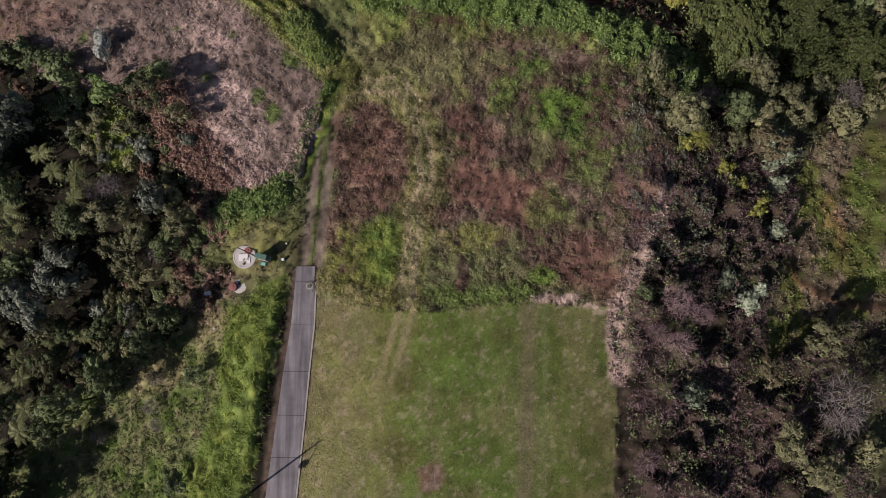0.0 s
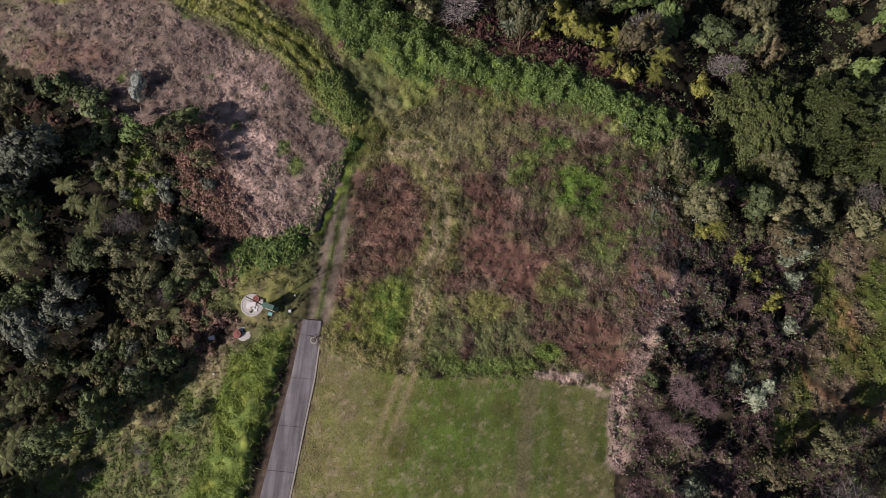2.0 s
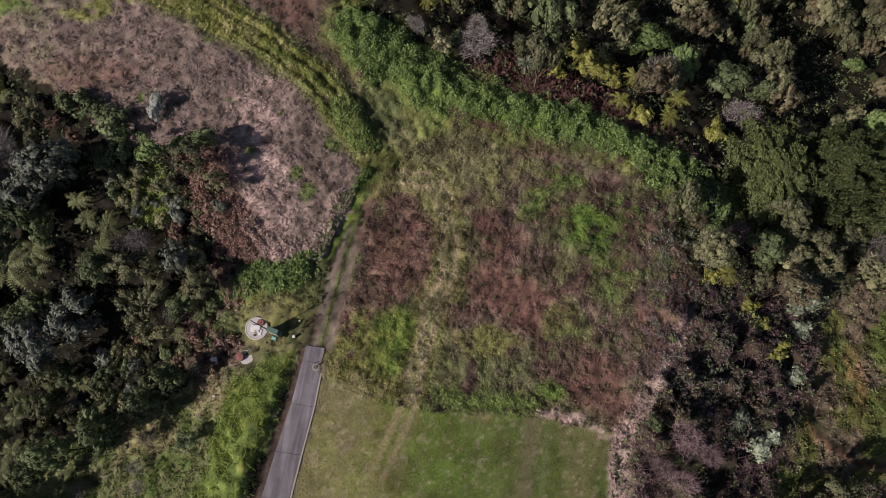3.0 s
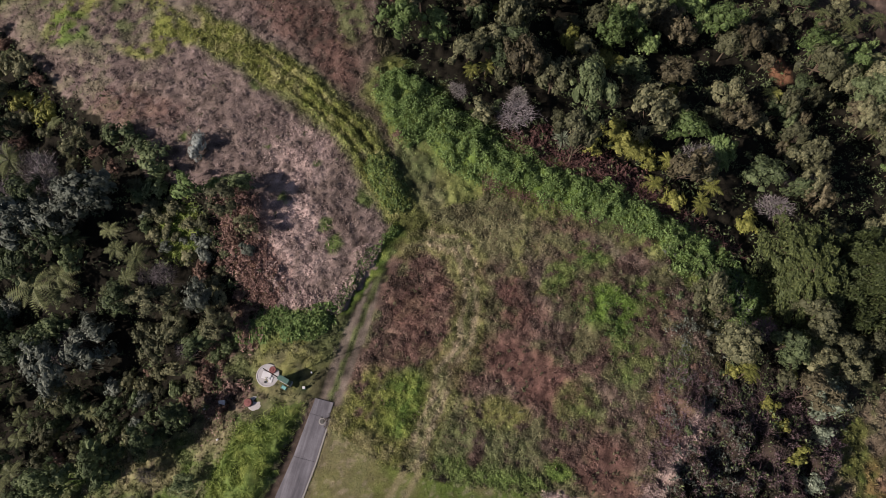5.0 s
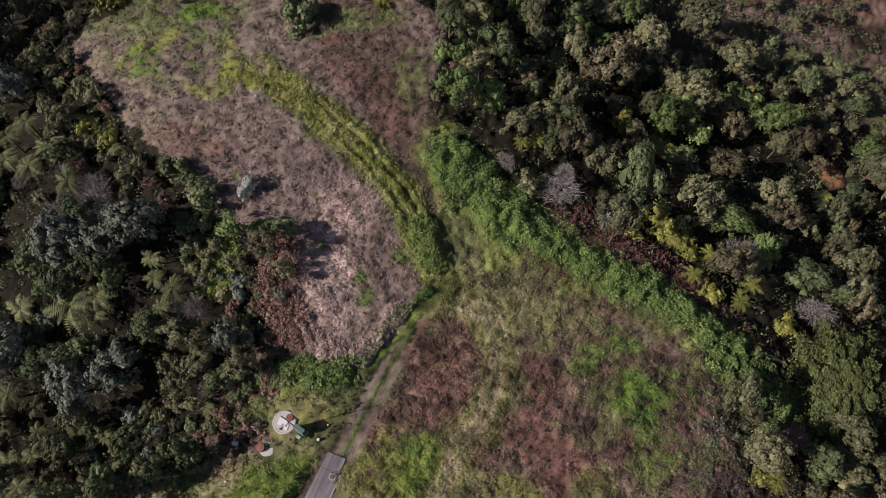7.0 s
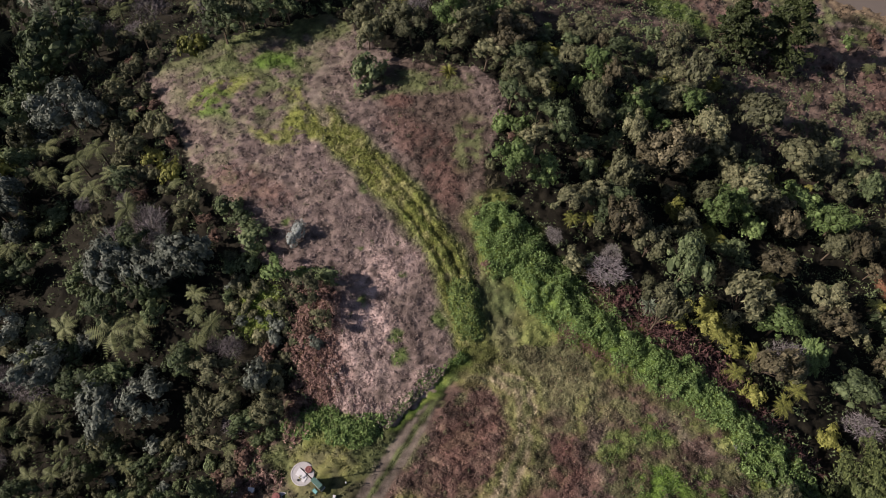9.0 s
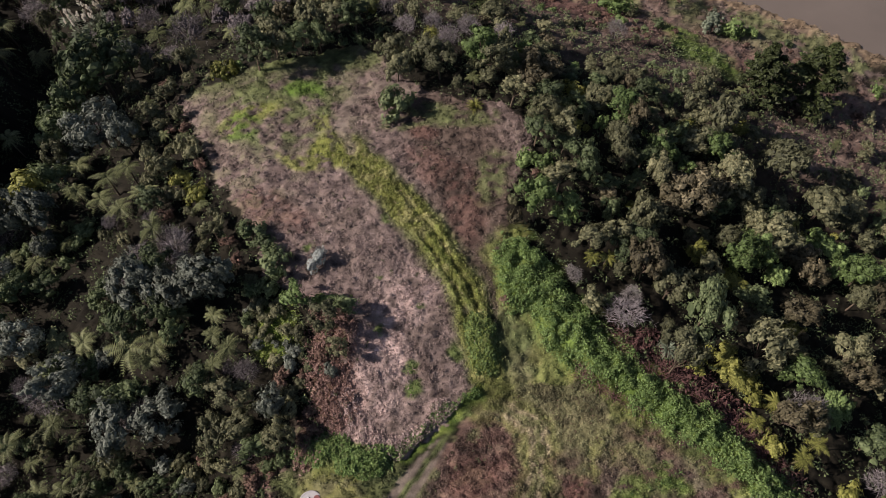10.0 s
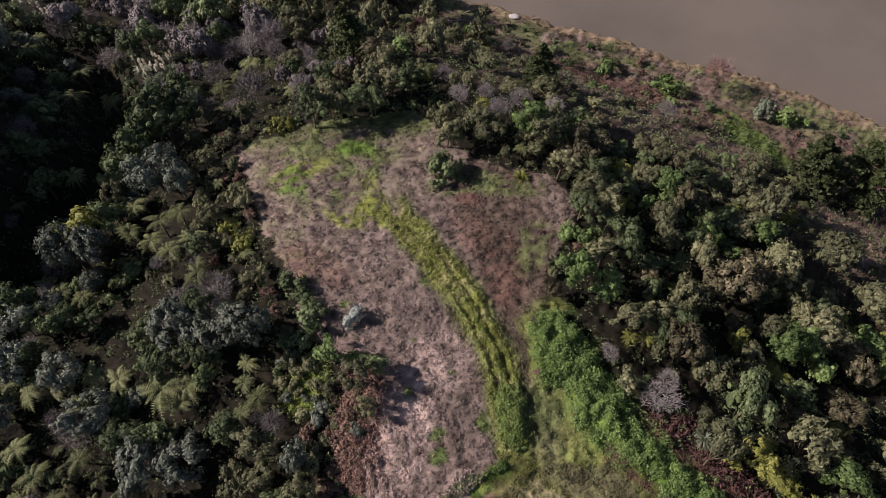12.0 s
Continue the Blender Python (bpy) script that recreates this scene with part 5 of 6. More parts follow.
carpet("verge_hedge", "green weeds along the track's edge", "weeds", 9000, (-22, 21, -13, 38), lambda x, y: smooth(0.08, 0.25, mound(x, y)) * (along(x, y, TRACK_HEDGE)[0] < 1.3), 0.18, "creeper", 0.6, 1.8, 0.2, 0.2, seed=8)
carpet("bush_strip", "green ferns below the dead bracken", "ferns", 16000, (-33, 15, -17, 25), lambda x, y: smooth(0.05, 0.3, mound(x, y)) * (along(x, y, WEST_BUSH)[0] < 2.6), 0.25, "creeper", 0.6, 2.0, 0.2, 0.2, seed=9)
carpet("slope_grass", "rough olive grass on the slope", "grass", 100000, (-62, -30, -18, 24), lambda x, y: np.clip(1.0 * inside(x, y, LEFT_GRASS) * (1 - spot(x, y, -25, 11, 6, 5)) + 0.2 * spot(x, y, -25, 12.5, 7, 6) + spot(x, y, -24, 18.5, 8, 4.5) * (1 - inside(x, y, RIDGE)) + 0.8 * spot(x, y, -33, 11, 5, 9), 0, 1) * (rim(x, y, LONG_GRASS) < 0) * 0.9, 0.11, None, 0.75, 3.2, 0.1, 0.08, 1.15, seed=11, tri=True, clump=9, dome=0.36)
carpet("track_rows", "yellow-green grass in ridged rows along the track", "grass", 90000, (-58, 36, -13, 60), lambda x, y: smooth(3.4, 2.2, along(x, y, YELLOW_TRACK)[0]) * 0.9, 0.10, None, 0.9, 3.2, 0.1, 0.1, 1.2, seed=12, tri=True, clump=9, dome=0.3)
carpet("junction_growth", "short grass where the tracks meet", "grass", 16000, (-25, 28, -2, 62), lambda x, y: inside(x, y, JUNCTION) * 0.85, 0.11, None, 0.8, 3.0, 0.1, 0.1, 1.1, seed=21, tri=True)
carpet("pad_weeds", "leafy green weeds in clumps on the pad", "weeds", 60000, (-17, 4, 34, 44),
       lambda x, y: np.clip(sum(k * spot(x, y, a, b, p, q) * smooth(0.47, 0.56, grain(x, y, 1.5, 35 + i, 2)) for i, (a, b, p, q, k) in enumerate(((16.3, 31.2, 5.4, 4.4, 1.0), (20.8, 35, 3.2, 2, 0.8), (12.2, 38.4, 3.2, 2.2, 0.8), (8.6, 34.2, 2.4, 3.2, 0.6), (20.1, 25.5, 3.4, 4.2, 0.6), (26, 26, 2.4, 4.2, 0.5), (13.4, 9.2, 2.3, 1.5, 1.5)))), 0, 1), 0.14, "creeper", 0.8, 1.5, 0.2, 0.12, seed=13, clump=16, dome=0.5)
carpet("pad_edge_grass", "tall green grass at the lawn's edge", "grass", 34000, (-18, 3, 14, 10), lambda x, y: np.clip(smooth(1.9, 0.8, along(x, y, PAD_EDGE)[0]) + smooth(1.7, 0.7, along(x, y, PAD_EDGE_EAST)[0]), 0, 1) * 0.9, 0.075, None, 0.8, 3.4, 0.1, 0.1, 1.25, seed=14, clump=9, dome=0.36)
carpet("meadow_growth", "short green grass on the hill meadow", "grass", 26000, (43, -5, 75, 35), lambda x, y: inside(x, y, MEADOW) * (along(x, y, [(50.4, 15.5), (50.2, 11), (51.6, 8.7), (55.5, 6.7), (66, 5.1), (80, 4.5)])[0] > 0.8) * 0.8, 0.18, None, 0.6, 2.6, 0.1, 0.1, 1.1, seed=15, tri=True)
carpet("dead_fern_bank", "rust-brown dead ferns on the bank", "dead ferns", 20000, (-42, 18, -27, 37), lambda x, y: smooth(4.2, 1.4, along(x, y, DEAD_BANK)[0]), 0.16, "rust", 0.8, 2.2, 0.2, 0.15, seed=16, clump=12, dome=0.4)
carpet("bramble_leaves", "brown and olive bramble leaves", "brambles", 30000, (22, -27, 64, 28), lambda x, y: smooth(23, 25.5, x) * (1 - 1.0 * inside(x, y, MEADOW)) * smooth(0.1, 0.6, mound(x, y)) * 0.5 * smooth(0.45, 0.6, grain(x, y, 5, 41)), 0.17, "brown", 0.5, 1.6, 0.2, 0.3, seed=17)
carpet("bramble_greens", "olive weeds among the brambles", "weeds", 40000, (22, -27, 64, 30), lambda x, y: smooth(23, 25.5, x) * (1 - 1.0 * inside(x, y, MEADOW)) * smooth(0.5, 0.62, grain(x, y, 4, 42)) * 0.6, 0.2, "olive", 0.5, 1.8, 0.2, 0.3, seed=18)
carpet("shore_growth", "tan and reddish rushes along the river bank", "rushes", 70000, (-110, 95, 40, 175), lambda x, y: smooth(1, 4, shore(x, y)) * smooth(60, 45, shore(x, y)) * 0.8, 0.19, None, 0.9, 2.4, 0.12, 0.1, 0.95, seed=19, tri=True, clump=9, dome=0.6, rise=0.8)
carpet("undergrowth", "dark low growth under the trees", "undergrowth", 330000, (-200, -28, 66, 150), lambda x, y: inside(x, y, VIEW) * (1 - np.clip(1.0 * inside(x, y, PAD) + inside(x, y, RIDGE) + inside(x, y, LAWN) + inside(x, y, LEFT_GRASS) + inside(x, y, MEADOW) + inside(x, y, JUNCTION), 0, 1)) * (along(x, y, DRIVE_LEFT)[0] > 6) * (shore(x, y) > 30) * (rim(x, y, RIDGE) < 0.2) * ((x < -30) | (x > 22) | (y > 50)) * ((x + 25) ** 2 + (y - 11) ** 2 > 64) * 0.7, 0.2, "dark", 0.9, 1.6, 0.2, 0.2, seed=20, tri=True, clump=14, dome=0.75)
carpet("lawn_tufts", "short mown grass", "grass", 60000, (-23, -24, 23, 7.2), lambda x, y: inside(x, y, LAWN) * 0.95, 0.075, None, 0.9, 3.0, 0.1, 0.03, 1.1, seed=23, tri=True)


def canes(name, label, tries, box, density, mat, reach, width, seed):
    """Arching canes that tangle over the ground."""
    r = np.random.default_rng(seed)
    x, y = r.uniform(box[0], box[2], tries), r.uniform(box[1], box[3], tries)
    keep = r.random(tries) < density(x, y)
    x, y = x[keep], y[keep]
    n = len(x)
    a, L = r.uniform(0, 6.283, n), reach * r.uniform(0.5, 1.2, n)
    z = land(x, y) + mound(x, y)
    foot = np.stack([x, y, z - 0.1], 1)
    d = np.stack([np.cos(a), np.sin(a), np.zeros(n)], 1) * L[:, None]
    up = np.array([0, 0, 1.0]) * L[:, None]
    pts = np.stack([foot, foot + d * 0.3 + up * 0.38, foot + d * 0.7 + up * 0.42, foot + d + up * 0.12], 1)
    v, f = ribbons(pts, width, r)
    return tagged(new(name, mesh_from(name, v, f, [MAT[mat]])), label, "grass" if "grass" in name else "brambles", kind="stuff")


canes("bramble_canes", "tangled purplish bramble canes", 34000, (22, -27, 64, 28), lambda x, y: smooth(23, 25.5, x) * (1 - 1.0 * inside(x, y, MEADOW)) * smooth(0.58, 0.44, grain(x, y, 5, 41)) * 0.95, "bramble", 1.5, 0.05, 31)
carpet("bramble_tangle", "matted purplish bramble stems and dead leaves", "brambles", 90000, (22, -27, 60, 26), lambda x, y: smooth(22.8, 24.5, x) * (1 - 1.0 * inside(x, y, MEADOW)) * (along(x, y, PALE_STRIP)[0] > 1.4) * smooth(0.66, 0.5, grain(x, y, 4, 66)) * 0.8, 0.09, "bramble", 0.8, 3.4, 0.15, 0.1, seed=41, tri=True, clump=12, dome=0.42)
canes("long_grass", "rank bright green grass beside the driveway", 22000, (-37, -32, -19, 11), lambda x, y: smooth(-0.7, 0.1, rim(x, y, LONG_GRASS)) * 0.95, "grass", 0.9, 0.08, 34)
canes("bank_canes", "dark red dead canes below the creeper", 18000, (-5, 40, 42, 62), lambda x, y: smooth(6.4, 5.0, along(x, y, HEDGE)[0]) * smooth(2.0, 3.0, along(x, y, HEDGE)[0]) * (y > 44), "redcane", 1.4, 0.07, 32)
carpet("dead_heap", "rusty pink dead ferns heaped on the ridge flank", "dead ferns", 14000, (-42, 18, -24, 36), lambda x, y: inside(x, y, RIDGE) * smooth(4.5, 1.5, along(x, y, [(-36, 30), (-33.5, 26), (-31, 21.5)])[0]) * smooth(0.4, 0.55, grain(x, y, 1.4, 62, 2)) * 0.8, 0.15, "rust", 0.8, 2.6, 0.2, 0.15, seed=22)
canes("ridge_canes", "dry fallen stalks on the ridge", 9000, (-90, 19, -13, 82), lambda x, y: inside(x, y, RIDGE) * 0.6 * smooth(0.4, 0.6, grain(x, y, 3, 44)), "straw", 0.7, 0.05, 33)

carpet("rim_bracken", "thick pale pink dead bracken heaped along the ridge's rim", "dead bracken", 40000, (-38, 18, -15, 44), lambda x, y: inside(x, y, RIDGE) * smooth(2.8, 1.0, along(x, y, PALE_RIM)[0]) * smooth(0.05, 0.3, mound(x, y)), 0.18, "straw", 0.7, 2.4, 0.25, 0.15, seed=25)
carpet("bank_growth", "dark streaky scrub on the pad's eastern bank", "scrub", 60000, (20, 8, 47, 44), lambda x, y: (1 - 1.0 * inside(x, y, PAD) * smooth(30, 27, x)) * (1 - 1.0 * inside(x, y, MEADOW)) * 0.8, 0.15, None, 0.4, 3.0, 0.15, 0.25, 1.0, seed=26, tri=True)
carpet("bank_sage", "grey-green weeds in patches on the bank", "weeds", 26000, (20, 10, 40, 42), lambda x, y: smooth(24, 27, x + 0.1 * y - 2) * smooth(0.5, 0.6, grain(x, y, 2.4, 52, 2)) * smooth(38, 34, x) * 0.8, 0.15, "sage", 0.8, 2.0, 0.2, 0.15, seed=27, clump=12, dome=0.4)
carpet("rut_median", "low grass between the wheel ruts", "grass", 8000, (-19, 10.5, -13, 27), lambda x, y: smooth(0.45, 0.15, abs(along(x, y, RUT_A)[0] - along(x, y, RUT_B)[0])) * (np.minimum(along(x, y, RUT_A)[0], along(x, y, RUT_B)[0]) < 1.1), 0.08, None, 0.8, 3.0, 0.1, 0.03, 0.85, seed=28, tri=True)
carpet("red_bracken", "dark red-brown dead bracken behind the creeper", "dead bracken", 14000, (-3, 44, 28, 60), lambda x, y: smooth(3.2, 1.6, along(x, y, RED_BAND)[0] + 2 * (grain(x, y, 3, 53) - 0.5)), 0.2, "redcane", 0.4, 2.4, 0.25, 0.5, seed=29)
carpet("bank_ferns", "rusty dead ferns at the bush's foot", "dead ferns", 7000, (-40, 1, -28, 22), lambda x, y: spot(x, y, -33, 11, 5, 9) * smooth(0.5, 0.6, grain(x, y, 2.4, 54)), 0.2, "rust", 0.5, 2.4, 0.25, 0.3, seed=30)
carpet("clearing_grass", "bright green grass in a gap of the bush", "grass", 9000, (-52, 20, -35, 36), lambda x, y: spot(x, y, -43.8, 27.3, 4.0, 4.6, 20) * 0.9, 0.14, "grass", 0.6, 3.0, 0.1, 0.15, seed=36, tri=True)
carpet("ridge_weeds", "scattered olive weeds on the ridge", "weeds", 16000, (-90, 19, -13, 82), lambda x, y: inside(x, y, RIDGE) * (along(x, y, BARE_TRACK)[0] > 1.4) * smooth(0.52, 0.62, grain(x, y, 3.5, 57, 2)) * smooth(-15, -45, x) * 0.8, 0.15, "olive", 0.8, 1.8, 0.2, 0.12, seed=38, tri=True, clump=9, dome=0.3)
carpet("pad_stubble", "dark upright stubble on the pad", "stubble", 26000, (-18, 3, 35, 46), lambda x, y: on_pad(x, y) * smooth(0.45, 0.6, grain(x, y, 1.6, 58, 2)) * 0.6, 0.11, "umber", 0.3, 2.4, 0.2, 0.1, seed=39, tri=True)
carpet("pad_tussocks", "olive grass tufts on the pad", "weeds", 26000, (-18, 3, 35, 46), lambda x, y: on_pad(x, y) * smooth(0.48, 0.6, grain(x, y, 1.3, 59, 2)) * (0.4 + 0.6 * smooth(12, 26, x)) * 0.8, 0.15, "olive", 0.8, 2.2, 0.2, 0.1, seed=40, tri=True, clump=9, dome=0.26)


# ---- built things ----
MAT.update({
    "kerb": plain("pale_concrete", (0.235, 0.22, 0.21), 0.9, 0.25, 1.5, 0.2),
    "slab": plain("slab_concrete", (0.34, 0.325, 0.33), 0.85, 0.25, 1.6, 0.25),
    "white": plain("white_paint", (0.50, 0.49, 0.51), 0.6, 0.3, 2.0, 0.15),
    "teal": plain("teal_paint", (0.055, 0.115, 0.098), 0.5, 0.4, 2.0, 0.25),
    "cyan": plain("pale_blue_plastic", (0.14, 0.33, 0.33), 0.5, 0.4, 2.0, 0.2),
    "redlid": plain("red_brown_lid", (0.19, 0.07, 0.065), 0.6, 0.3, 3.0, 0.3),
    "iron": plain("cast_iron", (0.07, 0.068, 0.066), 0.6, 0.4, 4.0, 0.3),
    "mast": plain("weathered_mast", (0.10, 0.055, 0.045), 0.8, 0.3, 2.0, 0.3),
    "timber": plain("grey_timber", (0.20, 0.16, 0.13), 0.9, 0.2, 2.0, 0.35),
})


def worn_concrete():
    """Driveway concrete: streaks along the wheel lines, stains and grit."""
    m, t, b = graph("driveway_concrete", 0.88, 0.25)
    pos = t.nodes.new("ShaderNodeTexCoord").outputs["Object"]
    run = node(t, "Mapping", Scale=(1.0, 0.07, 1.0), Rotation=(0, 0, radians(-6)))
    t.links.new(pos, run.inputs["Vector"])
    streak, stain, grit = noise_of(t, 1.5, 5, 0.6, run.outputs[0]), noise_of(t, 0.35, 5, 0.6, pos), noise_of(t, 9.0, 3, 0.6, pos)
    c = ramp(t, streak, [(0.3, (0.075, 0.071, 0.082)), (0.5, (0.118, 0.113, 0.128)), (0.7, (0.175, 0.168, 0.186))])
    c = mix(t, 0.6, c, mix(t, 1.0, c, ramp(t, stain, [(0.3, (0.62, 0.6, 0.6)), (0.65, (1.25, 1.24, 1.25))]), "MULTIPLY"))
    c = mix(t, 0.5, c, mix(t, 1.0, c, ramp(t, grit, [(0.3, (0.8, 0.8, 0.8)), (0.7, (1.2, 1.2, 1.2))]), "MULTIPLY"))
    t.links.new(c, b.inputs["Base Color"])
    bump(t, b, grit, 0.3, 0.01)
    return m


MAT["concrete"] = worn_concrete()


def part(name, bm, material, parent, label=""):
    me = bpy.data.meshes.new(name)
    bm.to_mesh(me)
    bm.free()
    me.materials.append(MAT[material])
    ob = new(name, me)
    if parent:
        ob.parent = parent
    return tagged(ob, label)


def box(sx, sy, z0, z1, bevel=0.02, x=0.0, y=0.0):
    bm = bmesh.new()
    bmesh.ops.create_cube(bm, size=1.0, matrix=Matrix.Translation((x, y, (z0 + z1) / 2)) @ Matrix.Diagonal((sx, sy, z1 - z0, 1)))
    if bevel:
        bmesh.ops.bevel(bm, geom=bm.edges[:], offset=bevel, segments=2, affect="EDGES", profile=0.5)
    return bm


def drum(profile, sides=32, x=0.0, y=0.0):
    """A turned shape from (radius, height) pairs."""
    bm = bmesh.new()
    rings = []
    for r, z in profile:
        rings.append([bm.verts.new((x + r * math.cos(i * math.tau / sides), y + r * math.sin(i * math.tau / sides), z)) for i in range(sides)])
    for a, b in zip(rings, rings[1:]):
        for i in range(sides):
            bm.faces.new((a[i], a[(i + 1) % sides], b[(i + 1) % sides], b[i]))
    bm.faces.new(rings[-1])
    bm.faces.new(rings[0][::-1])
    return bm


def rod(points, r, sides=8):
    bm = bmesh.new()
    rings = []
    for i, p in enumerate(points):
        p = Vector(p)
        a, b = Vector(points[max(i - 1, 0)]), Vector(points[min(i + 1, len(points) - 1)])
        q = (b - a).to_track_quat("Z", "Y")
        rad = r[i] if isinstance(r, (list, tuple)) else r
        rings.append([bm.verts.new(p + q @ Vector((rad * math.cos(k * math.tau / sides), rad * math.sin(k * math.tau / sides), 0))) for k in range(sides)])
    for a, b in zip(rings, rings[1:]):
        for k in range(sides):
            bm.faces.new((a[k], a[(k + 1) % sides], b[(k + 1) % sides], b[k]))
    bm.faces.new(rings[-1])
    bm.faces.new(rings[0][::-1])
    return bm


def thing(name, label, category, x, y, turn=0.0, group=""):
    ob = tagged(new(name), label, category, group)
    ob.matrix_basis = pose(x, y, float(land(x, y)), 0, 0, turn)
    return ob


# septic tank: round slab with a hatch and a riser lid
tank = thing("septic_tank", "round pale concrete tank top with a white hatch and red lid", "tank", -26.5, 11.65)
part("tank_top", drum([(1.55, -0.3), (1.55, 0.30), (1.50, 0.36), (1.38, 0.37), (1.36, 0.33), (0.02, 0.34)], 48), "slab", tank)
part("hatch", box(1.25, 0.95, 0.33, 0.50, 0.03, -0.12, -0.05), "white", tank, "white rectangular hatch cover")
part("hatch_step", box(0.5, 0.75, 0.33, 0.42, 0.02, 0.55, -0.45), "white", tank)
part("riser_lid", drum([(0.46, 0.3), (0.46, 0.55), (0.42, 0.62), (0.30, 0.62), (0.28, 0.58), (0.16, 0.58), (0.14, 0.66), (0.02, 0.66)], 32, 0.45, 0.82), "redlid", tank, "round red-brown riser lid")
part("vent_cap", drum([(0.15, 0.33), (0.15, 0.5), (0.09, 0.56), (0.02, 0.56)], 20, -0.05, -0.95), "iron", tank)

# second riser on its own slab
riser = thing("access_riser", "short concrete riser with a red-brown lid on a round slab", "riser", -27.9, 7.65)
part("base_slab", drum([(0.95, -0.4), (0.95, 0.24), (0.9, 0.28), (0.02, 0.29)], 40, 0.75, 0.1), "slab", riser)
part("riser_ring", drum([(0.56, 0.0), (0.56, 0.62), (0.50, 0.64), (0.02, 0.64)], 32), "iron", riser)
part("lid", drum([(0.53, 0.62), (0.53, 0.74), (0.47, 0.79), (0.20, 0.81), (0.17, 0.86), (0.02, 0.86)], 32), "redlid", riser, "round red-brown lid")

# pump cabinet and its mast
cabinet = thing("pump_cabinet", "tall teal-green metal cabinet beside the tank", "cabinet", -23.75, 11.45, -14)
part("body", box(1.45, 0.55, 0.0, 2.0, 0.03), "teal", cabinet)
part("roof", box(1.55, 0.66, 2.0, 2.07, 0.02), "teal", cabinet)
for k in (-1, 1):
    door = part("door", box(0.68, 0.03, 0.12, 1.9, 0.01, k * 0.36, -0.29), "teal", cabinet)
    part("handle", box(0.03, 0.04, 0.95, 1.15, 0.008, k * 0.07, -0.32), "iron", door)
part("plinth", box(1.65, 0.75, -0.25, 0.12, 0.02), "slab", cabinet)
meter = thing("meter_box", "small pale blue plastic box on a post", "box", -23.55, 10.55, -14)
part("post", box(0.1, 0.1, -0.2, 0.85, 0.01), "timber", meter)
part("case", box(0.75, 0.5, 0.7, 1.25, 0.03), "teal", meter)
part("cover", box(0.55, 0.38, 1.25, 1.30, 0.02, 0.05, 0.0), "cyan", meter, "pale blue cover")
mast = thing("radio_mast", "slim dark weathered mast standing by the cabinet", "mast", -24.72, 11.6)
part("pole", rod([(0, 0, -0.5), (0, 0, 4.5), (0, 0, 8.8)], [0.075, 0.06, 0.045], 10), "mast", mast)
part("collar", drum([(0.1, 2.0), (0.1, 2.16), (0.05, 2.16)], 14), "iron", mast)
part("tip", drum([(0.07, 8.75), (0.07, 8.92), (0.02, 8.98)], 12), "iron", mast)

# small markers
for x, y, s, label in ((-21.2, 11.2, 0.32, "small white and teal valve box on the grass"), (-20.85, 13.35, 0.16, "little white marker box on the grass"), (-31.6, 6.7, 0.8, "square white box among dry ferns")):
    valve = thing("valve_box", label, "box", x, y, 20)
    part("case", box(s, s, -0.3, 0.25 + s * 0.6, 0.02), "white" if s != 0.32 else "cyan", valve)
    part("lid", box(s * 1.08, s * 1.08, 0.25 + s * 0.6, 0.31 + s * 0.6, 0.015), "white", valve)

# pale rubbish among the dry ferns
for x, y, sx, sy, turn in ((-33.6, 5.1, 0.5, 0.35, 20), (-34.1, 5.5, 0.3, 0.3, 60), (-33.0, 4.6, 0.4, 0.22, -30), (-33.3, 5.6, 0.25, 0.2, 10), (-30.6, 2.2, 0.35, 0.25, 45)):
    scrap = thing("white_sheet_scrap", "crumpled white scrap lying among dry ferns", "rubbish", x, y, turn, "rubbish scraps")
    part("sheet", box(sx, sy, 0.25, 0.36, 0.04), "white", scrap)
    part("fold", box(sx * 0.5, sy * 0.7, 0.34, 0.46, 0.04, sx * 0.12, sy * 0.1), "white", scrap)

# driftwood and a stone on the river bank
for x, y, turn, length in ((-95.0, 141.5, 65, 4.2), (-79.3, 150.2, 40, 3.0), (-1.8, 146, 80, 5.5), (-0.2, 144.2, -15, 4.0)):
    log = thing("driftwood_log", "bare weathered log lying on the river bank", "log", x, y, turn, "driftwood")
    part("log", rod([(-length / 2, 0, 0.15), (-length * 0.1, 0.12, 0.28), (length * 0.25, 0.0, 0.3), (length / 2, -0.15, 0.2)], [0.3, 0.27, 0.2, 0.12], 9), "timber", log)
    part("stub", rod([(length * 0.1, 0, 0.3), (length * 0.18, 0.3, 0.75), (length * 0.22, 0.42, 1.05)], [0.11, 0.08, 0.04], 7), "timber", log)
bm = bmesh.new()
bmesh.ops.create_icosphere(bm, subdivisions=3, radius=1.0, matrix=Matrix.Diagonal((1.7, 1.0, 0.6, 1)))
for v in bm.verts:
    v.co *= 0.85 + 0.3 * float(grain(np.array(v.co.x * 1.3 + v.co.z), np.array(v.co.y * 1.3), 0.9, 71, 2))
boulder = part("boulder", bm, "slab", None)
tagged(boulder, "pale rounded boulder on the muddy river bank", "boulder")
boulder.matrix_basis = pose(-84.3, 146.6, float(land(-84.3, 146.6)) + 0.25, 0, 0, 25)

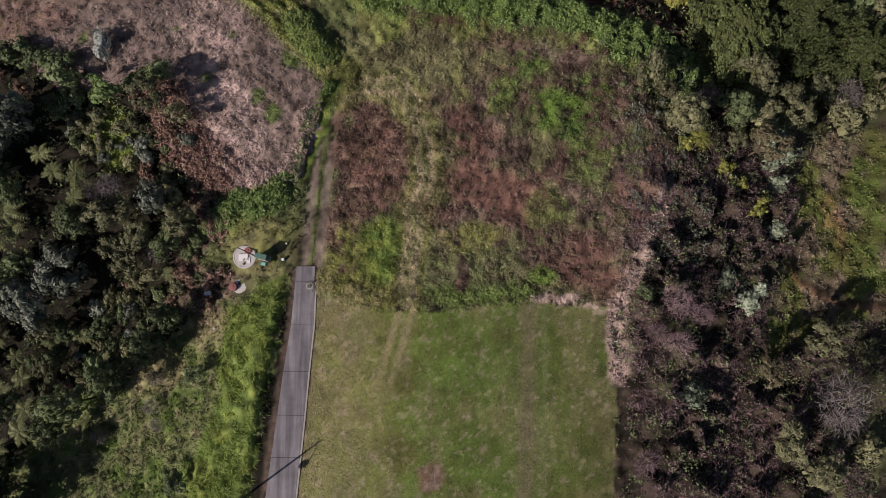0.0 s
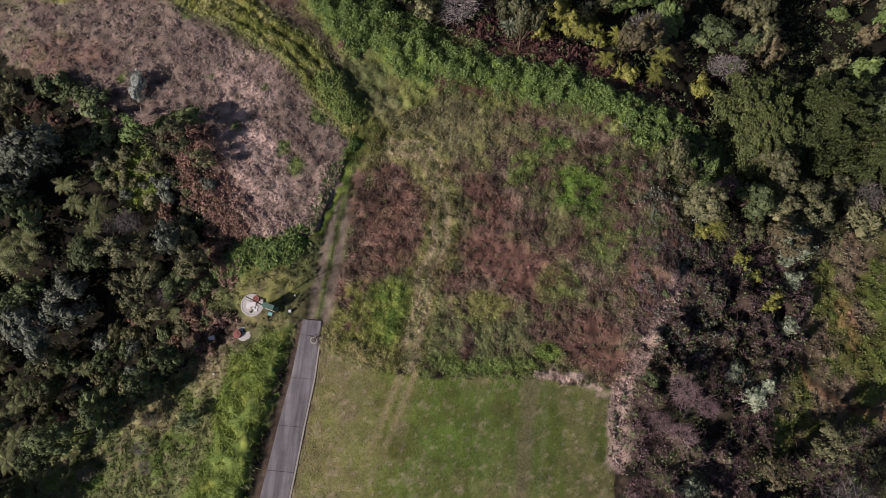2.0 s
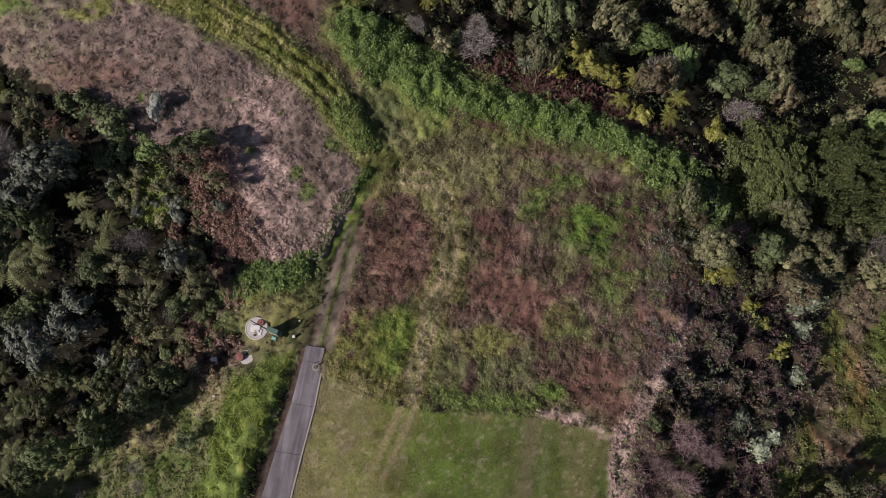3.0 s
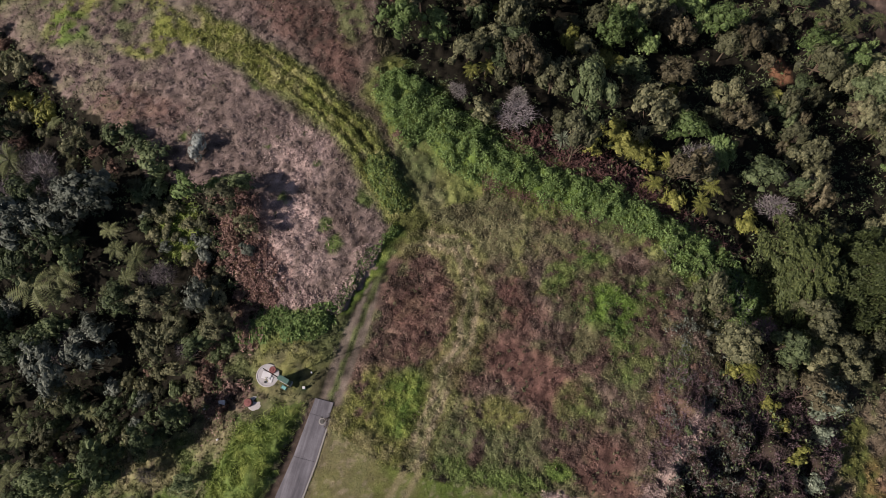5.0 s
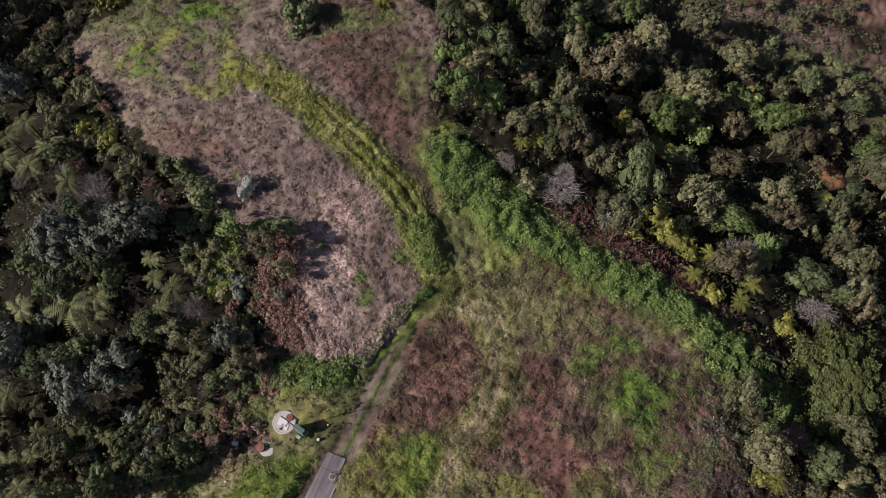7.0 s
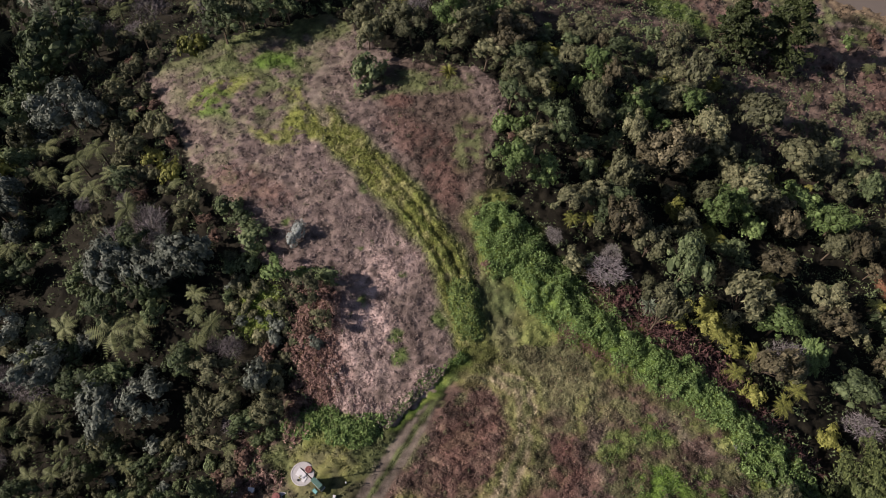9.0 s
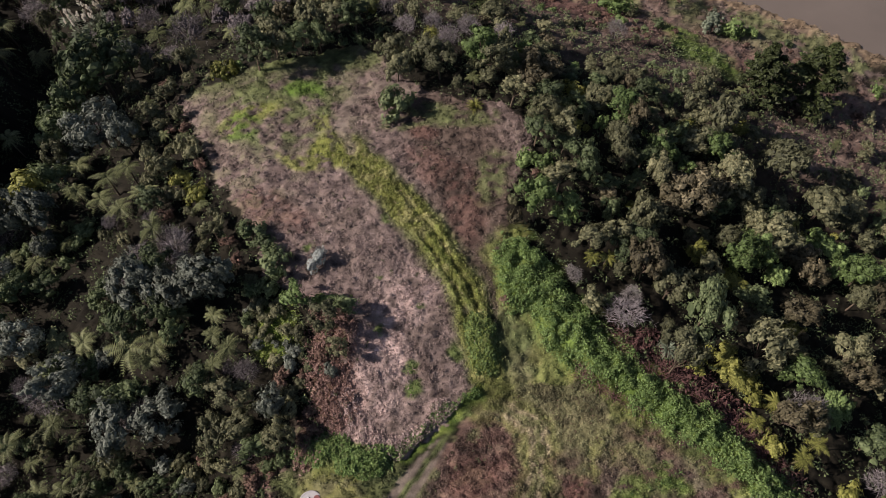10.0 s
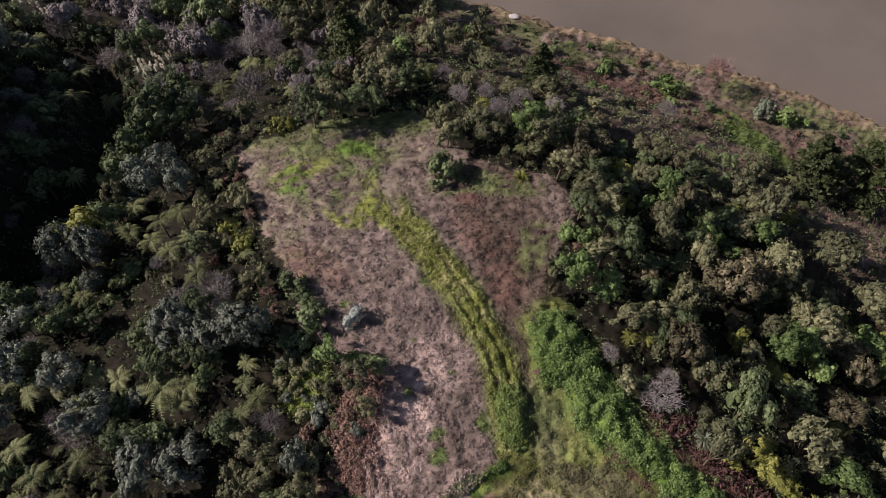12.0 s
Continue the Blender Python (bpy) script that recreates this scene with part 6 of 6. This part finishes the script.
# street lamp on a timber pole south of the view
lamp = thing("street_lamp", "tall timber pole with a curved arm and a lamp", "street lamp", -28.7, -21.6)
part("pole", rod([(0, 0, -1), (0, 0, 7), (0, 0, 13.1)], [0.16, 0.13, 0.10], 12), "timber", lamp)
arm = part("arm", rod([(0.5, 0.9, 12.35), (0, 0, 12.5), (-0.1, -0.7, 12.5), (-0.2, -1.3, 12.2), (-0.23, -1.54, 11.8)], 0.05, 8), "iron", lamp)
part("lamp_head", drum([(0.12, 11.9), (0.34, 11.7), (0.40, 11.3), (0.28, 11.1), (0.02, 11.08)], 20, -0.23, -1.54), "iron", lamp)

# lone peg and fence by the lawn's edge
for x, y in ((22.4, 0.4), (31.9, 0.6)):
    peg = thing("marker_peg", "slim white marker peg", "peg", x, y)
    part("stake", box(0.07, 0.07, -0.2, 1.0, 0.01), "white", peg)
    part("cap", box(0.11, 0.11, 1.0, 1.06, 0.01), "white", peg)
for k in range(9):
    y = -9.5 - 2.4 * k
    post = thing("fence_post", "weathered timber fence post at the lawn's edge", "fence post", 22.2 - 0.02 * k, y, group="fence posts")
    part("post", rod([(0, 0, -0.4), (0, 0, 1.05)], [0.06, 0.05], 8), "timber", post)


# ---- driveway: concrete panels with open joints ----
def edge_at(line, y):
    for (ax, ay), (bx, by) in zip(line, line[1:]):
        if by <= y <= ay:
            return ax + (bx - ax) * (ay - y) / (ay - by)
    return line[-1][0]


drive = tagged(new("driveway"), "grey concrete driveway cast in long panels", "driveway", kind="structure")
joints = [10.35, 8.3, 2.7, -3.4, -9.0, -14.2, -19.2, -24.4, -29.6, -34.8, -40.0, -45.2, -50.4, -55.6, -60.8, -66, -71.2, -76.4, -81.6, -86.8]
for a, b in zip(joints, joints[1:]):
    bm = bmesh.new()
    y0, y1 = a - 0.012, b + 0.012
    ring = [(edge_at(DRIVE_LEFT, y0), y0), (edge_at(DRIVE_LEFT, y1), y1), (edge_at(DRIVE_RIGHT, y1) - 0.22, y1), (edge_at(DRIVE_RIGHT, y0) - 0.22, y0)]
    top = [bm.verts.new((x, y, float(land(x, y)) + 0.05)) for x, y in ring]
    low = [bm.verts.new((x, y, float(land(x, y)) - 0.25)) for x, y in ring]
    bm.faces.new(top)
    for i in range(4):
        bm.faces.new((top[i], low[i], low[(i + 1) % 4], top[(i + 1) % 4]))
    bmesh.ops.bevel(bm, geom=[e for e in bm.edges if e.verts[0] in top and e.verts[1] in top], offset=0.02, segments=1, affect="EDGES")
    part("concrete_panel", bm, "concrete", drive)
    if a < 9:
        bm = bmesh.new()
        ring = [(edge_at(DRIVE_RIGHT, y0) - 0.2, y0), (edge_at(DRIVE_RIGHT, y1) - 0.2, y1), (edge_at(DRIVE_RIGHT, y1) + 0.02, y1), (edge_at(DRIVE_RIGHT, y0) + 0.02, y0)]
        top = [bm.verts.new((x, y, float(land(x, y)) + 0.09)) for x, y in ring]
        low = [bm.verts.new((x, y, float(land(x, y)) - 0.25)) for x, y in ring]
        bm.faces.new(top)
        for i in range(4):
            bm.faces.new((top[i], low[i], low[(i + 1) % 4], top[(i + 1) % 4]))
        part("kerb_strip", bm, "kerb", drive, "paler concrete kerb strip")
hole = thing("manhole_cover", "round dark manhole cover with a pale ring", "manhole cover", -17.65, 7.7)
part("ring", drum([(0.46, -0.1), (0.46, 0.06), (0.44, 0.065), (0.02, 0.065)], 32), "kerb", hole)
part("plate", drum([(0.32, 0.0), (0.32, 0.07), (0.30, 0.078), (0.02, 0.078)], 32), "iron", hole)
